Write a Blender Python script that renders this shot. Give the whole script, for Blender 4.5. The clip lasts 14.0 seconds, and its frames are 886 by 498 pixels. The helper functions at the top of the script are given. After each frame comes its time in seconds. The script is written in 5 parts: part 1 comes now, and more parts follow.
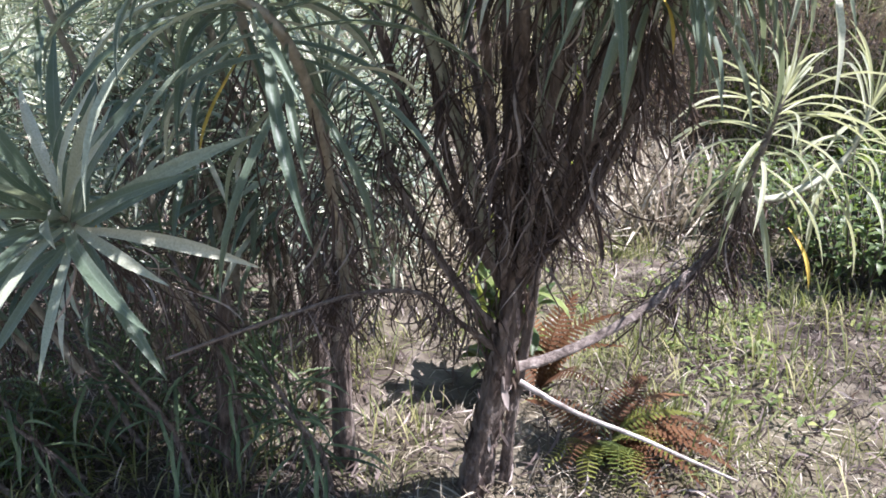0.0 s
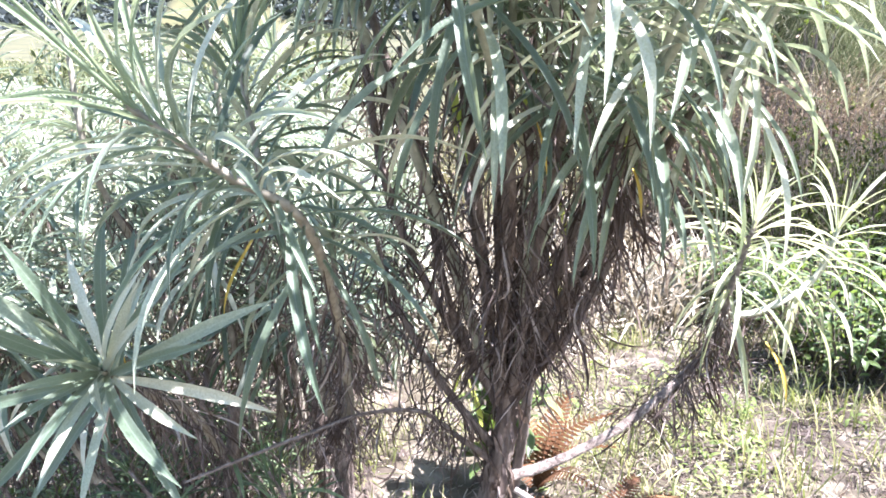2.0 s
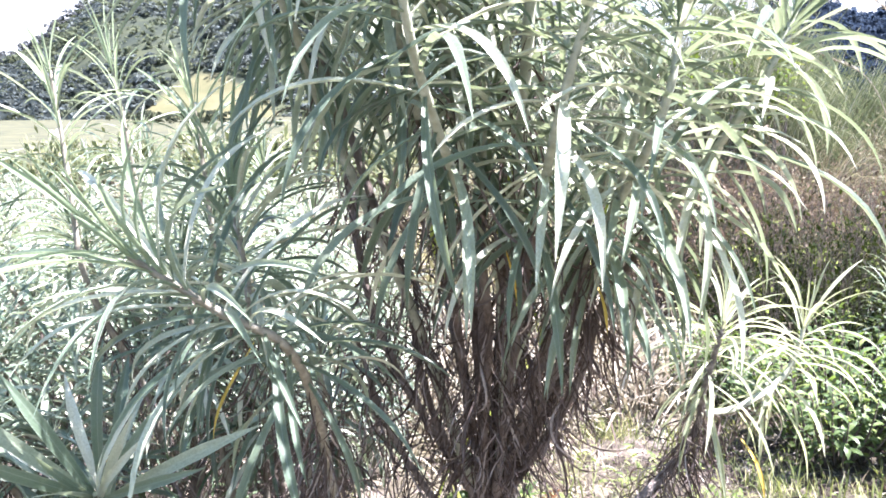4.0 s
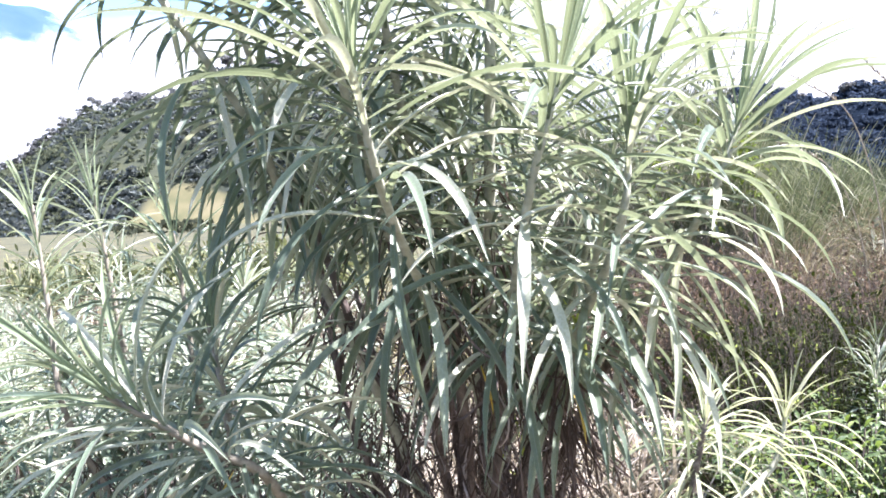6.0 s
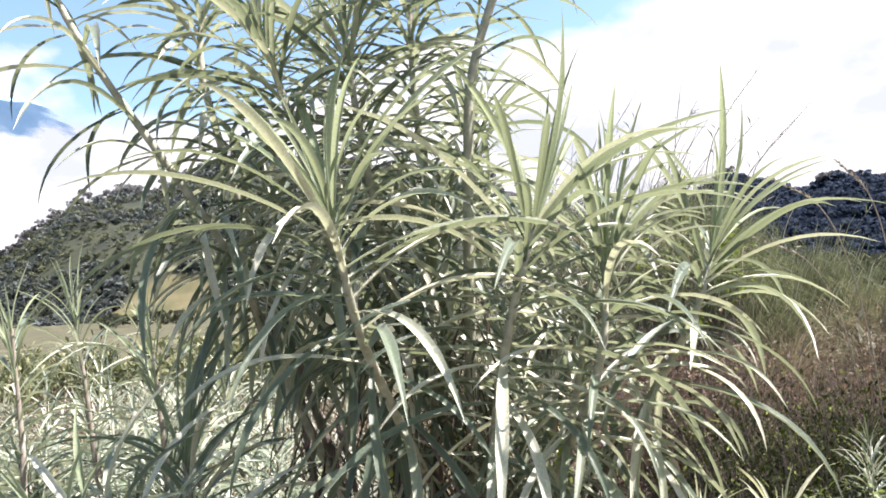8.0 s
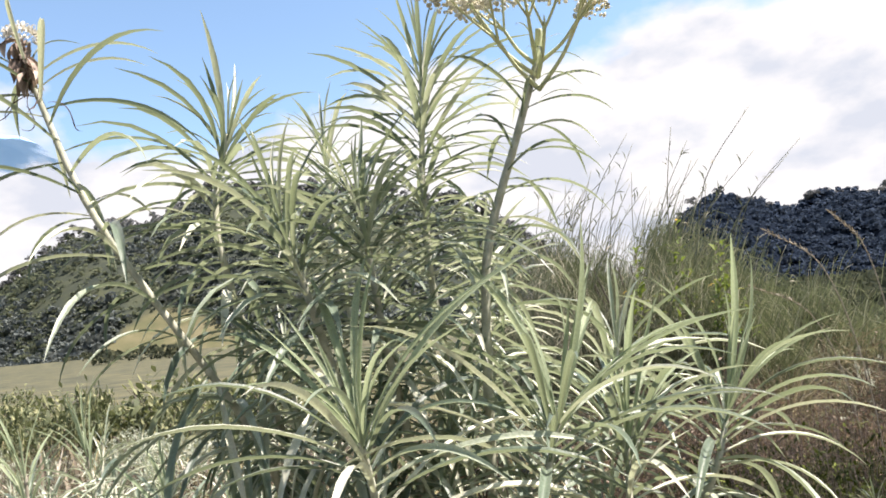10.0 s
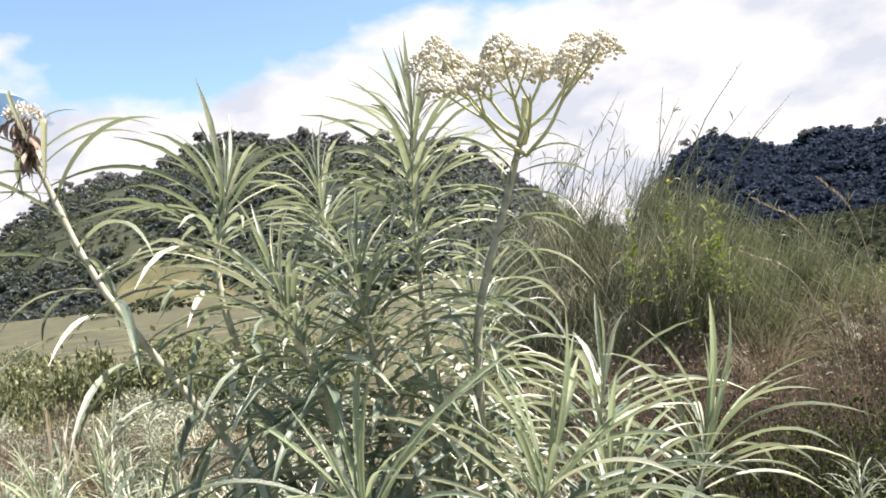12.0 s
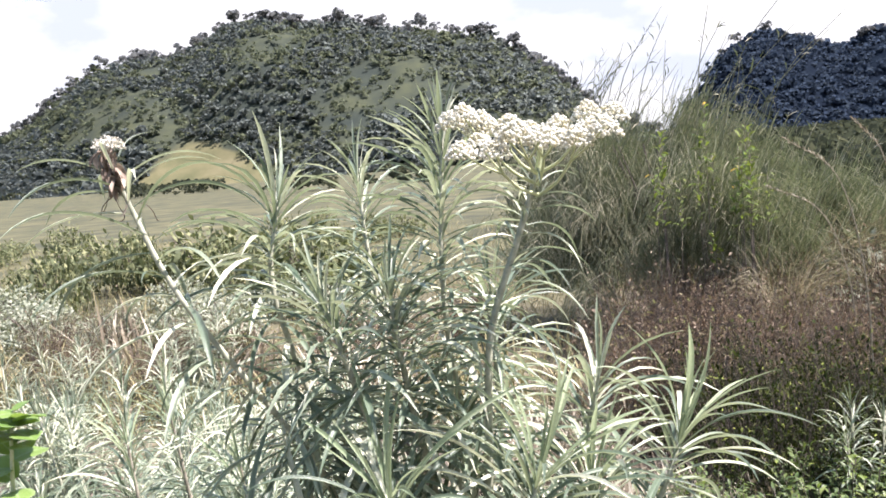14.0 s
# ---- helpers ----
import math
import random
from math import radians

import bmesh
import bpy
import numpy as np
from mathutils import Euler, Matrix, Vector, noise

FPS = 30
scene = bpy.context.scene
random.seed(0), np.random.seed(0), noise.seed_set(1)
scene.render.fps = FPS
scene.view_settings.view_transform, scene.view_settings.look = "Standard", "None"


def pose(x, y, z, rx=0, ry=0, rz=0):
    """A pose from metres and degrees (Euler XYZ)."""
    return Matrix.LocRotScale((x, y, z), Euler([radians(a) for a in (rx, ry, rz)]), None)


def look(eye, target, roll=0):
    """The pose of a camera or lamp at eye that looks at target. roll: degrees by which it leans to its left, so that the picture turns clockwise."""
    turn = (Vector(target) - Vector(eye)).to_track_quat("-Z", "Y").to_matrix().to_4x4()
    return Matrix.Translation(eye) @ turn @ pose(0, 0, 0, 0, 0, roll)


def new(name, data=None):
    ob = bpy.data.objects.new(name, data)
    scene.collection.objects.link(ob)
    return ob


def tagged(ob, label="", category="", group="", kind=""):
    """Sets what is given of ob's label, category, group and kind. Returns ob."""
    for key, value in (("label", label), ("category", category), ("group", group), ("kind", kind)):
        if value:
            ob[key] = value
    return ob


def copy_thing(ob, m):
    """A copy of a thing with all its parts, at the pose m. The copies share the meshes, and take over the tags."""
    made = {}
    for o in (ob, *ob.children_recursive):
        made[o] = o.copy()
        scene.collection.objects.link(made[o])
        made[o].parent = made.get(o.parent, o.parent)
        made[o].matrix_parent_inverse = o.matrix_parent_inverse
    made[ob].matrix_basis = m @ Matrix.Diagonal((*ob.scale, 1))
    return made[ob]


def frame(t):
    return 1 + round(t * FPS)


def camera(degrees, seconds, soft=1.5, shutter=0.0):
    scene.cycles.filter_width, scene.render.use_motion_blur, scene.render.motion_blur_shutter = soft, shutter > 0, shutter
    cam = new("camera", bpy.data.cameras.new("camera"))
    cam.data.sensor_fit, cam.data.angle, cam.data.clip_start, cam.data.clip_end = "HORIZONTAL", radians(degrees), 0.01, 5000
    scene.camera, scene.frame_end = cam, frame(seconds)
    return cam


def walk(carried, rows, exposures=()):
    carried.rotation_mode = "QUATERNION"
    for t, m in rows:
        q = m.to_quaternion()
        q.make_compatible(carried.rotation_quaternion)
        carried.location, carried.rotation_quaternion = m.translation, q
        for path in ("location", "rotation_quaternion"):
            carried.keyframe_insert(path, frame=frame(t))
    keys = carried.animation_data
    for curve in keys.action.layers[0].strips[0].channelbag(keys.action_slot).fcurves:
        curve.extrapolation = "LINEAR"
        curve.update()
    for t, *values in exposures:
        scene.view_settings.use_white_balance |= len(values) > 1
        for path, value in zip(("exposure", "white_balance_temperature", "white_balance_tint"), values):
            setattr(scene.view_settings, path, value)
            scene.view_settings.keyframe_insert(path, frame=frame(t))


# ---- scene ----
cam = camera(62.4, 14.0, soft=1.75)
PATH = [
    (0, (0.157, -0.064, 0.863), (-0.108, 1.791, 0.164), -0.4),
    (0.5, (0.166, -0.079, 0.891), (-0.107, 1.791, 0.239), -0.5),
    (1, (0.169, -0.094, 0.919), (-0.113, 1.792, 0.314), -0.7),
    (1.5, (0.169, -0.109, 0.948), (-0.113, 1.789, 0.384), -0.7),
    (2, (0.173, -0.122, 0.974), (-0.105, 1.788, 0.45), -0.5),
    (2.5, (0.178, -0.139, 0.994), (-0.096, 1.785, 0.52), -0.6),
    (3, (0.192, -0.156, 1.011), (-0.073, 1.783, 0.595), -1.0),
    (3.2, (0.191, -0.157, 1.018), (-0.072, 1.785, 0.619), -0.9),
    (5.3, (0.205, -0.184, 1.047), (-0.013, 1.799, 0.906), -3.4),
    (5.5, (0.207, -0.185, 1.051), (-0.007, 1.8, 0.933), -3.7),
    (6, (0.21, -0.186, 1.061), (0.011, 1.804, 1.008), -4.0),
    (6.5, (0.218, -0.189, 1.075), (0.031, 1.802, 1.088), -4.4),
    (7, (0.227, -0.191, 1.085), (0.053, 1.8, 1.168), -4.6),
    (7.5, (0.229, -0.194, 1.094), (0.068, 1.795, 1.233), -4.5),
    (8, (0.224, -0.192, 1.113), (0.075, 1.794, 1.3), -4.4),
    (8.5, (0.216, -0.194, 1.15), (0.081, 1.789, 1.373), -4.5),
    (9, (0.208, -0.202, 1.186), (0.087, 1.778, 1.436), -4.9),
    (9.2, (0.211, -0.205, 1.208), (0.086, 1.774, 1.471), -5.1),
    (11.3, (0.211, -0.254, 1.379), (0.106, 1.735, 1.559), -6.8),
    (11.5, (0.216, -0.257, 1.386), (0.108, 1.734, 1.545), -6.7),
    (12, (0.233, -0.281, 1.438), (0.109, 1.712, 1.549), -7.1),
    (12.5, (0.242, -0.309, 1.487), (0.096, 1.686, 1.535), -6.8),
    (13, (0.257, -0.351, 1.538), (0.085, 1.641, 1.509), -6.0),
    (13.5, (0.261, -0.387, 1.576), (0.065, 1.6, 1.471), -5.3),
    (14, (0.28, -0.436, 1.629), (0.041, 1.542, 1.453), -4.9),
]
EXPOSURES = [(0.0, 1.88, 5930, 24), (0.4, 2.65, 5930, 24), (1.0, 2.97, 5930, 24), (2.0, 3.10, 5930, 24), (3.0, 3.15, 5930, 24), (5.5, 2.75, 5930, 27), (7.0, 2.37, 6230, 27),
             (8.0, 2.03, 6580, 26), (9.0, 1.79, 6780, 22), (11.5, 1.78, 6830, 22), (13.0, 1.86, 6680, 23), (14.0, 2.00, 6450, 24)]
walk(cam, [(t, look(eye, target, roll)) for t, eye, target, roll in PATH], EXPOSURES)

# ---- world, sun ----
SUN_ELEV, SUN_AZ = 60.0, 90.0          # degrees up, degrees to the right of straight ahead (+y)
SUN_DIR = Vector((math.sin(radians(SUN_AZ)) * math.cos(radians(SUN_ELEV)),
                  math.cos(radians(SUN_AZ)) * math.cos(radians(SUN_ELEV)), math.sin(radians(SUN_ELEV))))


def build_world():
    w = bpy.data.worlds.new("sky")
    scene.world = w
    w.use_nodes = True
    nt = w.node_tree
    nt.nodes.clear()
    N, L = nt.nodes.new, nt.links.new
    out = N("ShaderNodeOutputWorld")
    sky = N("ShaderNodeTexSky")
    sky.sky_type, sky.sun_disc = "NISHITA", False
    sky.sun_elevation, sky.sun_rotation = radians(SUN_ELEV), radians(SUN_AZ)
    sky.altitude, sky.air_density, sky.dust_density = 1500, 1.0, 1.6
    blue = N("ShaderNodeBackground")
    blue.inputs[1].default_value = 0.090
    # thin haze takes the violet out of the blue
    haze = N("ShaderNodeMix")
    haze.data_type, haze.blend_type = "RGBA", "MULTIPLY"
    haze.inputs[0].default_value = 1.0
    haze.inputs[7].default_value = (0.94, 1.07, 0.97, 1)
    L(sky.outputs[0], haze.inputs[6])
    L(haze.outputs[2], blue.inputs[0])
    # a bank of cumulus over the hills, thinning out upwards
    co = N("ShaderNodeTexCoord")
    sep = N("ShaderNodeSeparateXYZ")
    L(co.outputs["Generated"], sep.inputs[0])
    stretch = N("ShaderNodeMapping")
    stretch.inputs["Scale"].default_value = (1.0, 1.0, 1.9)
    stretch.inputs["Location"].default_value = (0.37, 0.2, 0.0)
    L(co.outputs["Generated"], stretch.inputs[0])
    puff = N("ShaderNodeTexNoise")
    puff.inputs["Scale"].default_value = 3.4
    puff.inputs["Detail"].default_value = 9
    puff.inputs["Roughness"].default_value = 0.52
    L(stretch.outputs[0], puff.inputs["Vector"])

    def math_node(op, a, b):
        n = N("ShaderNodeMath")
        n.operation = op
        for k, v in enumerate((a, b)):
            if isinstance(v, (int, float)):
                n.inputs[k].default_value = v
            else:
                L(v, n.inputs[k])
        return n.outputs[0]

    # cloud cover falls with height above the horizon, less so to the right
    tilt = math_node("MULTIPLY", sep.outputs[0], 0.14)
    height = math_node("SUBTRACT", sep.outputs[2], tilt)
    cover = math_node("MULTIPLY_ADD", height, -2.4)
    cover.node.inputs[2].default_value = 0.865
    dens = math_node("ADD", puff.outputs[0], cover)
    ramp = N("ShaderNodeValToRGB")
    ramp.color_ramp.elements[0].position, ramp.color_ramp.elements[1].position = 0.50, 0.60
    L(dens, ramp.inputs[0])
    grey = N("ShaderNodeTexNoise")
    grey.inputs["Scale"].default_value = 6.5
    grey.inputs["Detail"].default_value = 6
    L(stretch.outputs[0], grey.inputs["Vector"])
    tone = N("ShaderNodeValToRGB")
    tone.color_ramp.elements[0].position, tone.color_ramp.elements[0].color = 0.36, (0.66, 0.76, 0.84, 1)
    tone.color_ramp.elements[1].position, tone.color_ramp.elements[1].color = 0.50, (0.94, 1.0, 0.99, 1)
    L(grey.outputs[0], tone.inputs[0])
    white = N("ShaderNodeBackground")
    white.inputs[1].default_value = 0.315
    L(tone.outputs[0], white.inputs[0])
    mix = N("ShaderNodeMixShader")
    L(ramp.outputs[0], mix.inputs[0])
    L(blue.outputs[0], mix.inputs[1])
    L(white.outputs[0], mix.inputs[2])
    L(mix.outputs[0], out.inputs[0])


build_world()
sun = new("sun", bpy.data.lights.new("sun", "SUN"))
sun.data.energy, sun.data.angle, sun.data.color = 5.0, radians(0.55), (1.0, 0.96, 0.90)
sun.matrix_world = look((0, 0, 0), -SUN_DIR) @ Matrix.Identity(4)


# ---- materials ----
def material(name):
    m = bpy.data.materials.new(name)
    m.use_nodes = True
    nt = m.node_tree
    nt.nodes.clear()
    return m, nt.nodes.new, nt.links.new


def ramp_node(N, stops):
    r = N("ShaderNodeValToRGB")
    el = r.color_ramp.elements
    while len(el) < len(stops):
        el.new(0.5)
    for e, (p, c) in zip(el, stops):
        e.position, e.color = p, (*c, 1)
    return r


def mixed(N, L, fac, a, b, blend="MIX"):
    n = N("ShaderNodeMix")
    n.data_type, n.blend_type = "RGBA", blend
    for k, v in ((0, fac), (6, a), (7, b)):
        if isinstance(v, (int, float)):
            n.inputs[k].default_value = v
        elif isinstance(v, tuple):
            n.inputs[k].default_value = (*v, 1)
        else:
            L(v, n.inputs[k])
    return n.outputs[2]


def foliage(name, stops, through_colour, amount=0.35, rough=0.6, island=False, midrib=0.0, sheen=0.0, fine=90.0, spec=0.3):
    """Leaf stuff: colour varies from piece to piece, soft light comes through."""
    m, N, L = material(name)
    out = N("ShaderNodeOutputMaterial")
    if island:
        rnd = N("ShaderNodeNewGeometry").outputs["Random Per Island"]
    else:
        rnd = N("ShaderNodeObjectInfo").outputs["Random"]
    ramp = ramp_node(N, stops)
    L(rnd, ramp.inputs[0])
    co = N("ShaderNodeTexCoord")
    grain = N("ShaderNodeTexNoise")
    grain.inputs["Scale"].default_value = fine
    grain.inputs["Detail"].default_value = 4
    L(co.outputs["Object"], grain.inputs["Vector"])
    gr = ramp_node(N, [(0.3, (0.72, 0.72, 0.70)), (0.7, (1.12, 1.12, 1.12))])
    L(grain.outputs[0], gr.inputs[0])
    col = mixed(N, L, 1.0, ramp.outputs[0], gr.outputs[0], "MULTIPLY")
    if midrib:
        uv = N("ShaderNodeSeparateXYZ")
        L(co.outputs["UV"], uv.inputs[0])
        off = N("ShaderNodeMath")
        off.operation = "SUBTRACT"
        L(uv.outputs[0], off.inputs[0])
        off.inputs[1].default_value = 0.5
        ab = N("ShaderNodeMath")
        ab.operation = "ABSOLUTE"
        L(off.outputs[0], ab.inputs[0])
        line = ramp_node(N, [(0.0, (1, 1, 1)), (0.05, (0.1, 0.1, 0.1)), (0.35, (0, 0, 0)), (0.5, (0.6, 0.6, 0.6))])
        L(ab.outputs[0], line.inputs[0])
        fac = N("ShaderNodeMath")
        fac.operation = "MULTIPLY"
        L(line.outputs[0], fac.inputs[0])
        fac.inputs[1].default_value = midrib
        col = mixed(N, L, fac.outputs[0], col, (0.62, 0.66, 0.55))
    p = N("ShaderNodeBsdfPrincipled")
    L(col, p.inputs["Base Color"])
    p.inputs["Roughness"].default_value = rough
    p.inputs["Specular IOR Level"].default_value = spec
    if sheen:
        p.inputs["Sheen Weight"].default_value = sheen
        p.inputs["Sheen Roughness"].default_value = 0.5
    bump = N("ShaderNodeBump")
    bump.inputs["Strength"].default_value = 0.35
    bump.inputs["Distance"].default_value = 0.002
    L(grain.outputs[0], bump.inputs["Height"])
    L(bump.outputs[0], p.inputs["Normal"])
    tr = N("ShaderNodeBsdfTranslucent")
    L(mixed(N, L, 0.55, col, through_colour), tr.inputs[0])
    mix = N("ShaderNodeMixShader")
    mix.inputs[0].default_value = amount
    L(p.outputs[0], mix.inputs[1])
    L(tr.outputs[0], mix.inputs[2])
    L(mix.outputs[0], out.inputs[0])
    return m


def surface(name, stops, scale, rough=0.85, bump=0.6, dist=0.01, detail=8, stain=None, stain_scale=1.0, spec=0.25, squash=(1, 1, 1)):
    m, N, L = material(name)
    out, p, co = N("ShaderNodeOutputMaterial"), N("ShaderNodeBsdfPrincipled"), N("ShaderNodeTexCoord")
    mp = N("ShaderNodeMapping")
    mp.inputs["Scale"].default_value = squash
    L(co.outputs["Object"], mp.inputs[0])
    n = N("ShaderNodeTexNoise")
    n.inputs["Scale"].default_value, n.inputs["Detail"].default_value, n.inputs["Roughness"].default_value = scale, detail, 0.62
    L(mp.outputs[0], n.inputs["Vector"])
    r = ramp_node(N, stops)
    L(n.outputs[0], r.inputs[0])
    col = r.outputs[0]
    if stain:
        n2 = N("ShaderNodeTexNoise")
        n2.inputs["Scale"].default_value, n2.inputs["Detail"].default_value = stain_scale, 5
        L(mp.outputs[0], n2.inputs["Vector"])
        r2 = ramp_node(N, [(0.44, (0, 0, 0)), (0.60, (1, 1, 1))])
        L(n2.outputs[0], r2.inputs[0])
        half = N("ShaderNodeMath")
        half.operation = "MULTIPLY"
        L(r2.outputs[0], half.inputs[0])
        half.inputs[1].default_value = 0.55
        col = mixed(N, L, half.outputs[0], col, stain)
    L(col, p.inputs["Base Color"])
    p.inputs["Roughness"].default_value, p.inputs["Specular IOR Level"].default_value = rough, spec
    b = N("ShaderNodeBump")
    b.inputs["Strength"].default_value, b.inputs["Distance"].default_value = bump, dist
    L(n.outputs[0], b.inputs["Height"])
    L(b.outputs[0], p.inputs["Normal"])
    L(p.outputs[0], out.inputs[0])
    return m


LIVE = [(0.0, (0.026, 0.054, 0.032)), (0.40, (0.094, 0.136, 0.086)), (0.68, (0.275, 0.318, 0.225)), (0.95, (0.49, 0.50, 0.385))]
mat_leaf = foliage("silver_leaf", LIVE, (0.46, 0.54, 0.27), 0.23, 0.46, False, 0.14, 0.12, spec=0.5)
mat_leaf_mass = foliage("silver_leaf_mass", LIVE, (0.46, 0.54, 0.27), 0.23, 0.46, True, 0.14, 0.12, spec=0.5)
mat_young = foliage("young_leaf", [(0.0, (0.17, 0.225, 0.13)), (1.0, (0.27, 0.32, 0.20))], (0.46, 0.54, 0.30), 0.34, 0.6, False, 0.16, 0.08, spec=0.16)
mat_pale = foliage("pale_leaf", [(0.0, (0.20, 0.235, 0.13)), (1.0, (0.34, 0.355, 0.23))], (0.60, 0.62, 0.29), 0.36, 0.45, False, 0.3, 0.35)
DEAD = [(0.0, (0.028, 0.020, 0.018)), (0.45, (0.062, 0.047, 0.041)), (0.85, (0.15, 0.119, 0.106)), (1.0, (0.42, 0.37, 0.33))]
mat_dead = foliage("dead_leaf", DEAD, (0.36, 0.25, 0.17), 0.18, 0.7, False)
mat_dead_mass = foliage("dead_leaf_mass", DEAD, (0.36, 0.25, 0.17), 0.18, 0.7, True)
mat_yellow = foliage("yellowed_leaf", [(0.0, (0.52, 0.31, 0.03)), (1.0, (0.56, 0.42, 0.09))], (0.6, 0.45, 0.08), 0.35, 0.6)
mat_fading = foliage("fading_leaf", [(0.0, (0.26, 0.32, 0.05)), (0.6, (0.36, 0.40, 0.07)), (1.0, (0.50, 0.46, 0.10))], (0.55, 0.62, 0.10), 0.45, 0.55, False, 0.15)
mat_stem = surface("woolly_stem", [(0.3, (0.19, 0.20, 0.145)), (0.55, (0.30, 0.31, 0.235)), (0.75, (0.42, 0.425, 0.34))], 60, 0.8, 0.5, 0.003)
mat_stem_brown = surface("brown_woolly_stem", [(0.3, (0.13, 0.118, 0.088)), (0.55, (0.225, 0.21, 0.165)), (0.75, (0.34, 0.325, 0.265))], 60, 0.8, 0.5, 0.003)
mat_bark = surface("shrub_bark", [(0.33, (0.045, 0.034, 0.028)), (0.5, (0.14, 0.11, 0.092)), (0.68, (0.27, 0.23, 0.20))], 55, 0.9, 1.0, 0.02,
                   squash=(1, 1, 0.25), stain=(0.22, 0.195, 0.17), stain_scale=12)
mat_deadwood = surface("bleached_wood", [(0.3, (0.14, 0.12, 0.105)), (0.52, (0.33, 0.30, 0.27)), (0.72, (0.52, 0.49, 0.45))], 45, 0.85, 0.8, 0.004)
mat_branch = surface("branch_bark", [(0.3, (0.075, 0.06, 0.052)), (0.52, (0.165, 0.138, 0.12)), (0.72, (0.31, 0.28, 0.245))], 60, 0.88, 1.0, 0.008)
mat_bud = foliage("papery_bud", [(0.0, (0.68, 0.68, 0.60)), (0.6, (0.78, 0.78, 0.72)), (0.94, (0.62, 0.58, 0.42))], (0.72, 0.70, 0.58), 0.38, 0.6, False, fine=300)
mat_bud_mass = foliage("papery_bud_mass", [(0.0, (0.68, 0.68, 0.60)), (0.6, (0.78, 0.78, 0.72)), (0.94, (0.62, 0.58, 0.42))], (0.72, 0.70, 0.58), 0.38, 0.6, True, fine=300)
mat_flower_stalk = surface("green_stalk", [(0.3, (0.34, 0.38, 0.22)), (0.6, (0.44, 0.47, 0.29)), (0.8, (0.52, 0.54, 0.38))], 70, 0.75, 0.4, 0.002)
mat_dry_head = foliage("dry_head", [(0.0, (0.12, 0.09, 0.075)), (0.6, (0.25, 0.20, 0.16)), (1.0, (0.46, 0.40, 0.32))], (0.4, 0.28, 0.18), 0.2, 0.8, True)
mat_fluff = foliage("seed_fluff", [(0.0, (0.46, 0.44, 0.36)), (0.6, (0.64, 0.62, 0.54)), (1.0, (0.76, 0.75, 0.68))], (0.66, 0.62, 0.5), 0.2, 0.8, True)
mat_ground = surface("dry_soil", [(0.36, (0.026, 0.020, 0.015)), (0.5, (0.070, 0.058, 0.045)), (0.66, (0.17, 0.150, 0.118))], 9, 0.95, 0.6, 0.012, 10,
                     stain=(0.13, 0.12, 0.065), stain_scale=0.8)


def add_meadow(m):
    """Farther out the soil is covered by dull olive meadow grass."""
    nt = m.node_tree
    N, L = nt.nodes.new, nt.links.new
    p = [n for n in nt.nodes if n.type == "BSDF_PRINCIPLED"][0]
    old = p.inputs["Base Color"].links[0].from_socket
    g = N("ShaderNodeTexCoord")
    ln = N("ShaderNodeVectorMath")
    ln.operation = "LENGTH"
    L(g.outputs["Object"], ln.inputs[0])
    mr = N("ShaderNodeMapRange")
    mr.inputs["From Min"].default_value, mr.inputs["From Max"].default_value = 4.0, 14.0
    L(ln.outputs["Value"], mr.inputs["Value"])
    n = N("ShaderNodeTexNoise")
    n.inputs["Scale"].default_value, n.inputs["Detail"].default_value = 0.35, 10
    L(g.outputs["Object"], n.inputs["Vector"])
    r = ramp_node(N, [(0.32, (0.026, 0.030, 0.018)), (0.5, (0.054, 0.055, 0.028)), (0.68, (0.088, 0.082, 0.042))])
    L(n.outputs[0], r.inputs[0])
    L(mixed(N, L, mr.outputs[0], old, r.outputs[0]), p.inputs["Base Color"])


add_meadow(mat_ground)
mat_straw = foliage("straw", [(0.0, (0.085, 0.068, 0.046)), (0.5, (0.235, 0.205, 0.15)), (1.0, (0.50, 0.46, 0.37))], (0.5, 0.43, 0.27), 0.2, 0.8, True)
mat_meadow_grass = foliage("meadow_grass", [(0.0, (0.09, 0.09, 0.04)), (0.5, (0.17, 0.155, 0.075)), (1.0, (0.32, 0.28, 0.16))], (0.35, 0.32, 0.12), 0.22, 0.8, True)
mat_grass = foliage("green_grass", [(0.0, (0.085, 0.105, 0.035)), (0.5, (0.14, 0.16, 0.055)), (1.0, (0.30, 0.28, 0.13))], (0.32, 0.38, 0.08), 0.28, 0.6, True)
mat_herb = foliage("herb_leaf", [(0.0, (0.035, 0.062, 0.016)), (0.6, (0.070, 0.115, 0.028)), (1.0, (0.16, 0.20, 0.055))], (0.26, 0.38, 0.05), 0.32, 0.45, True, 0.2)
mat_sprig = foliage("sprig_leaf", [(0.0, (0.06, 0.095, 0.022)), (0.6, (0.095, 0.14, 0.035)), (0.97, (0.15, 0.18, 0.055)), (1.0, (0.5, 0.3, 0.03))], (0.24, 0.32, 0.04), 0.3, 0.7, True, spec=0.1)
mat_round = foliage("round_leaf", [(0.0, (0.09, 0.17, 0.035)), (1.0, (0.16, 0.25, 0.06))], (0.3, 0.45, 0.06), 0.35, 0.45, False, 0.2)
mat_fern_dead = foliage("withered_fern", [(0.0, (0.066, 0.030, 0.013)), (0.6, (0.115, 0.052, 0.022)), (1.0, (0.19, 0.10, 0.045))], (0.36, 0.15, 0.04), 0.22, 0.8, False)
mat_fern = foliage("green_fern", [(0.0, (0.09, 0.12, 0.03)), (1.0, (0.22, 0.23, 0.05))], (0.4, 0.42, 0.05), 0.4, 0.6, False)
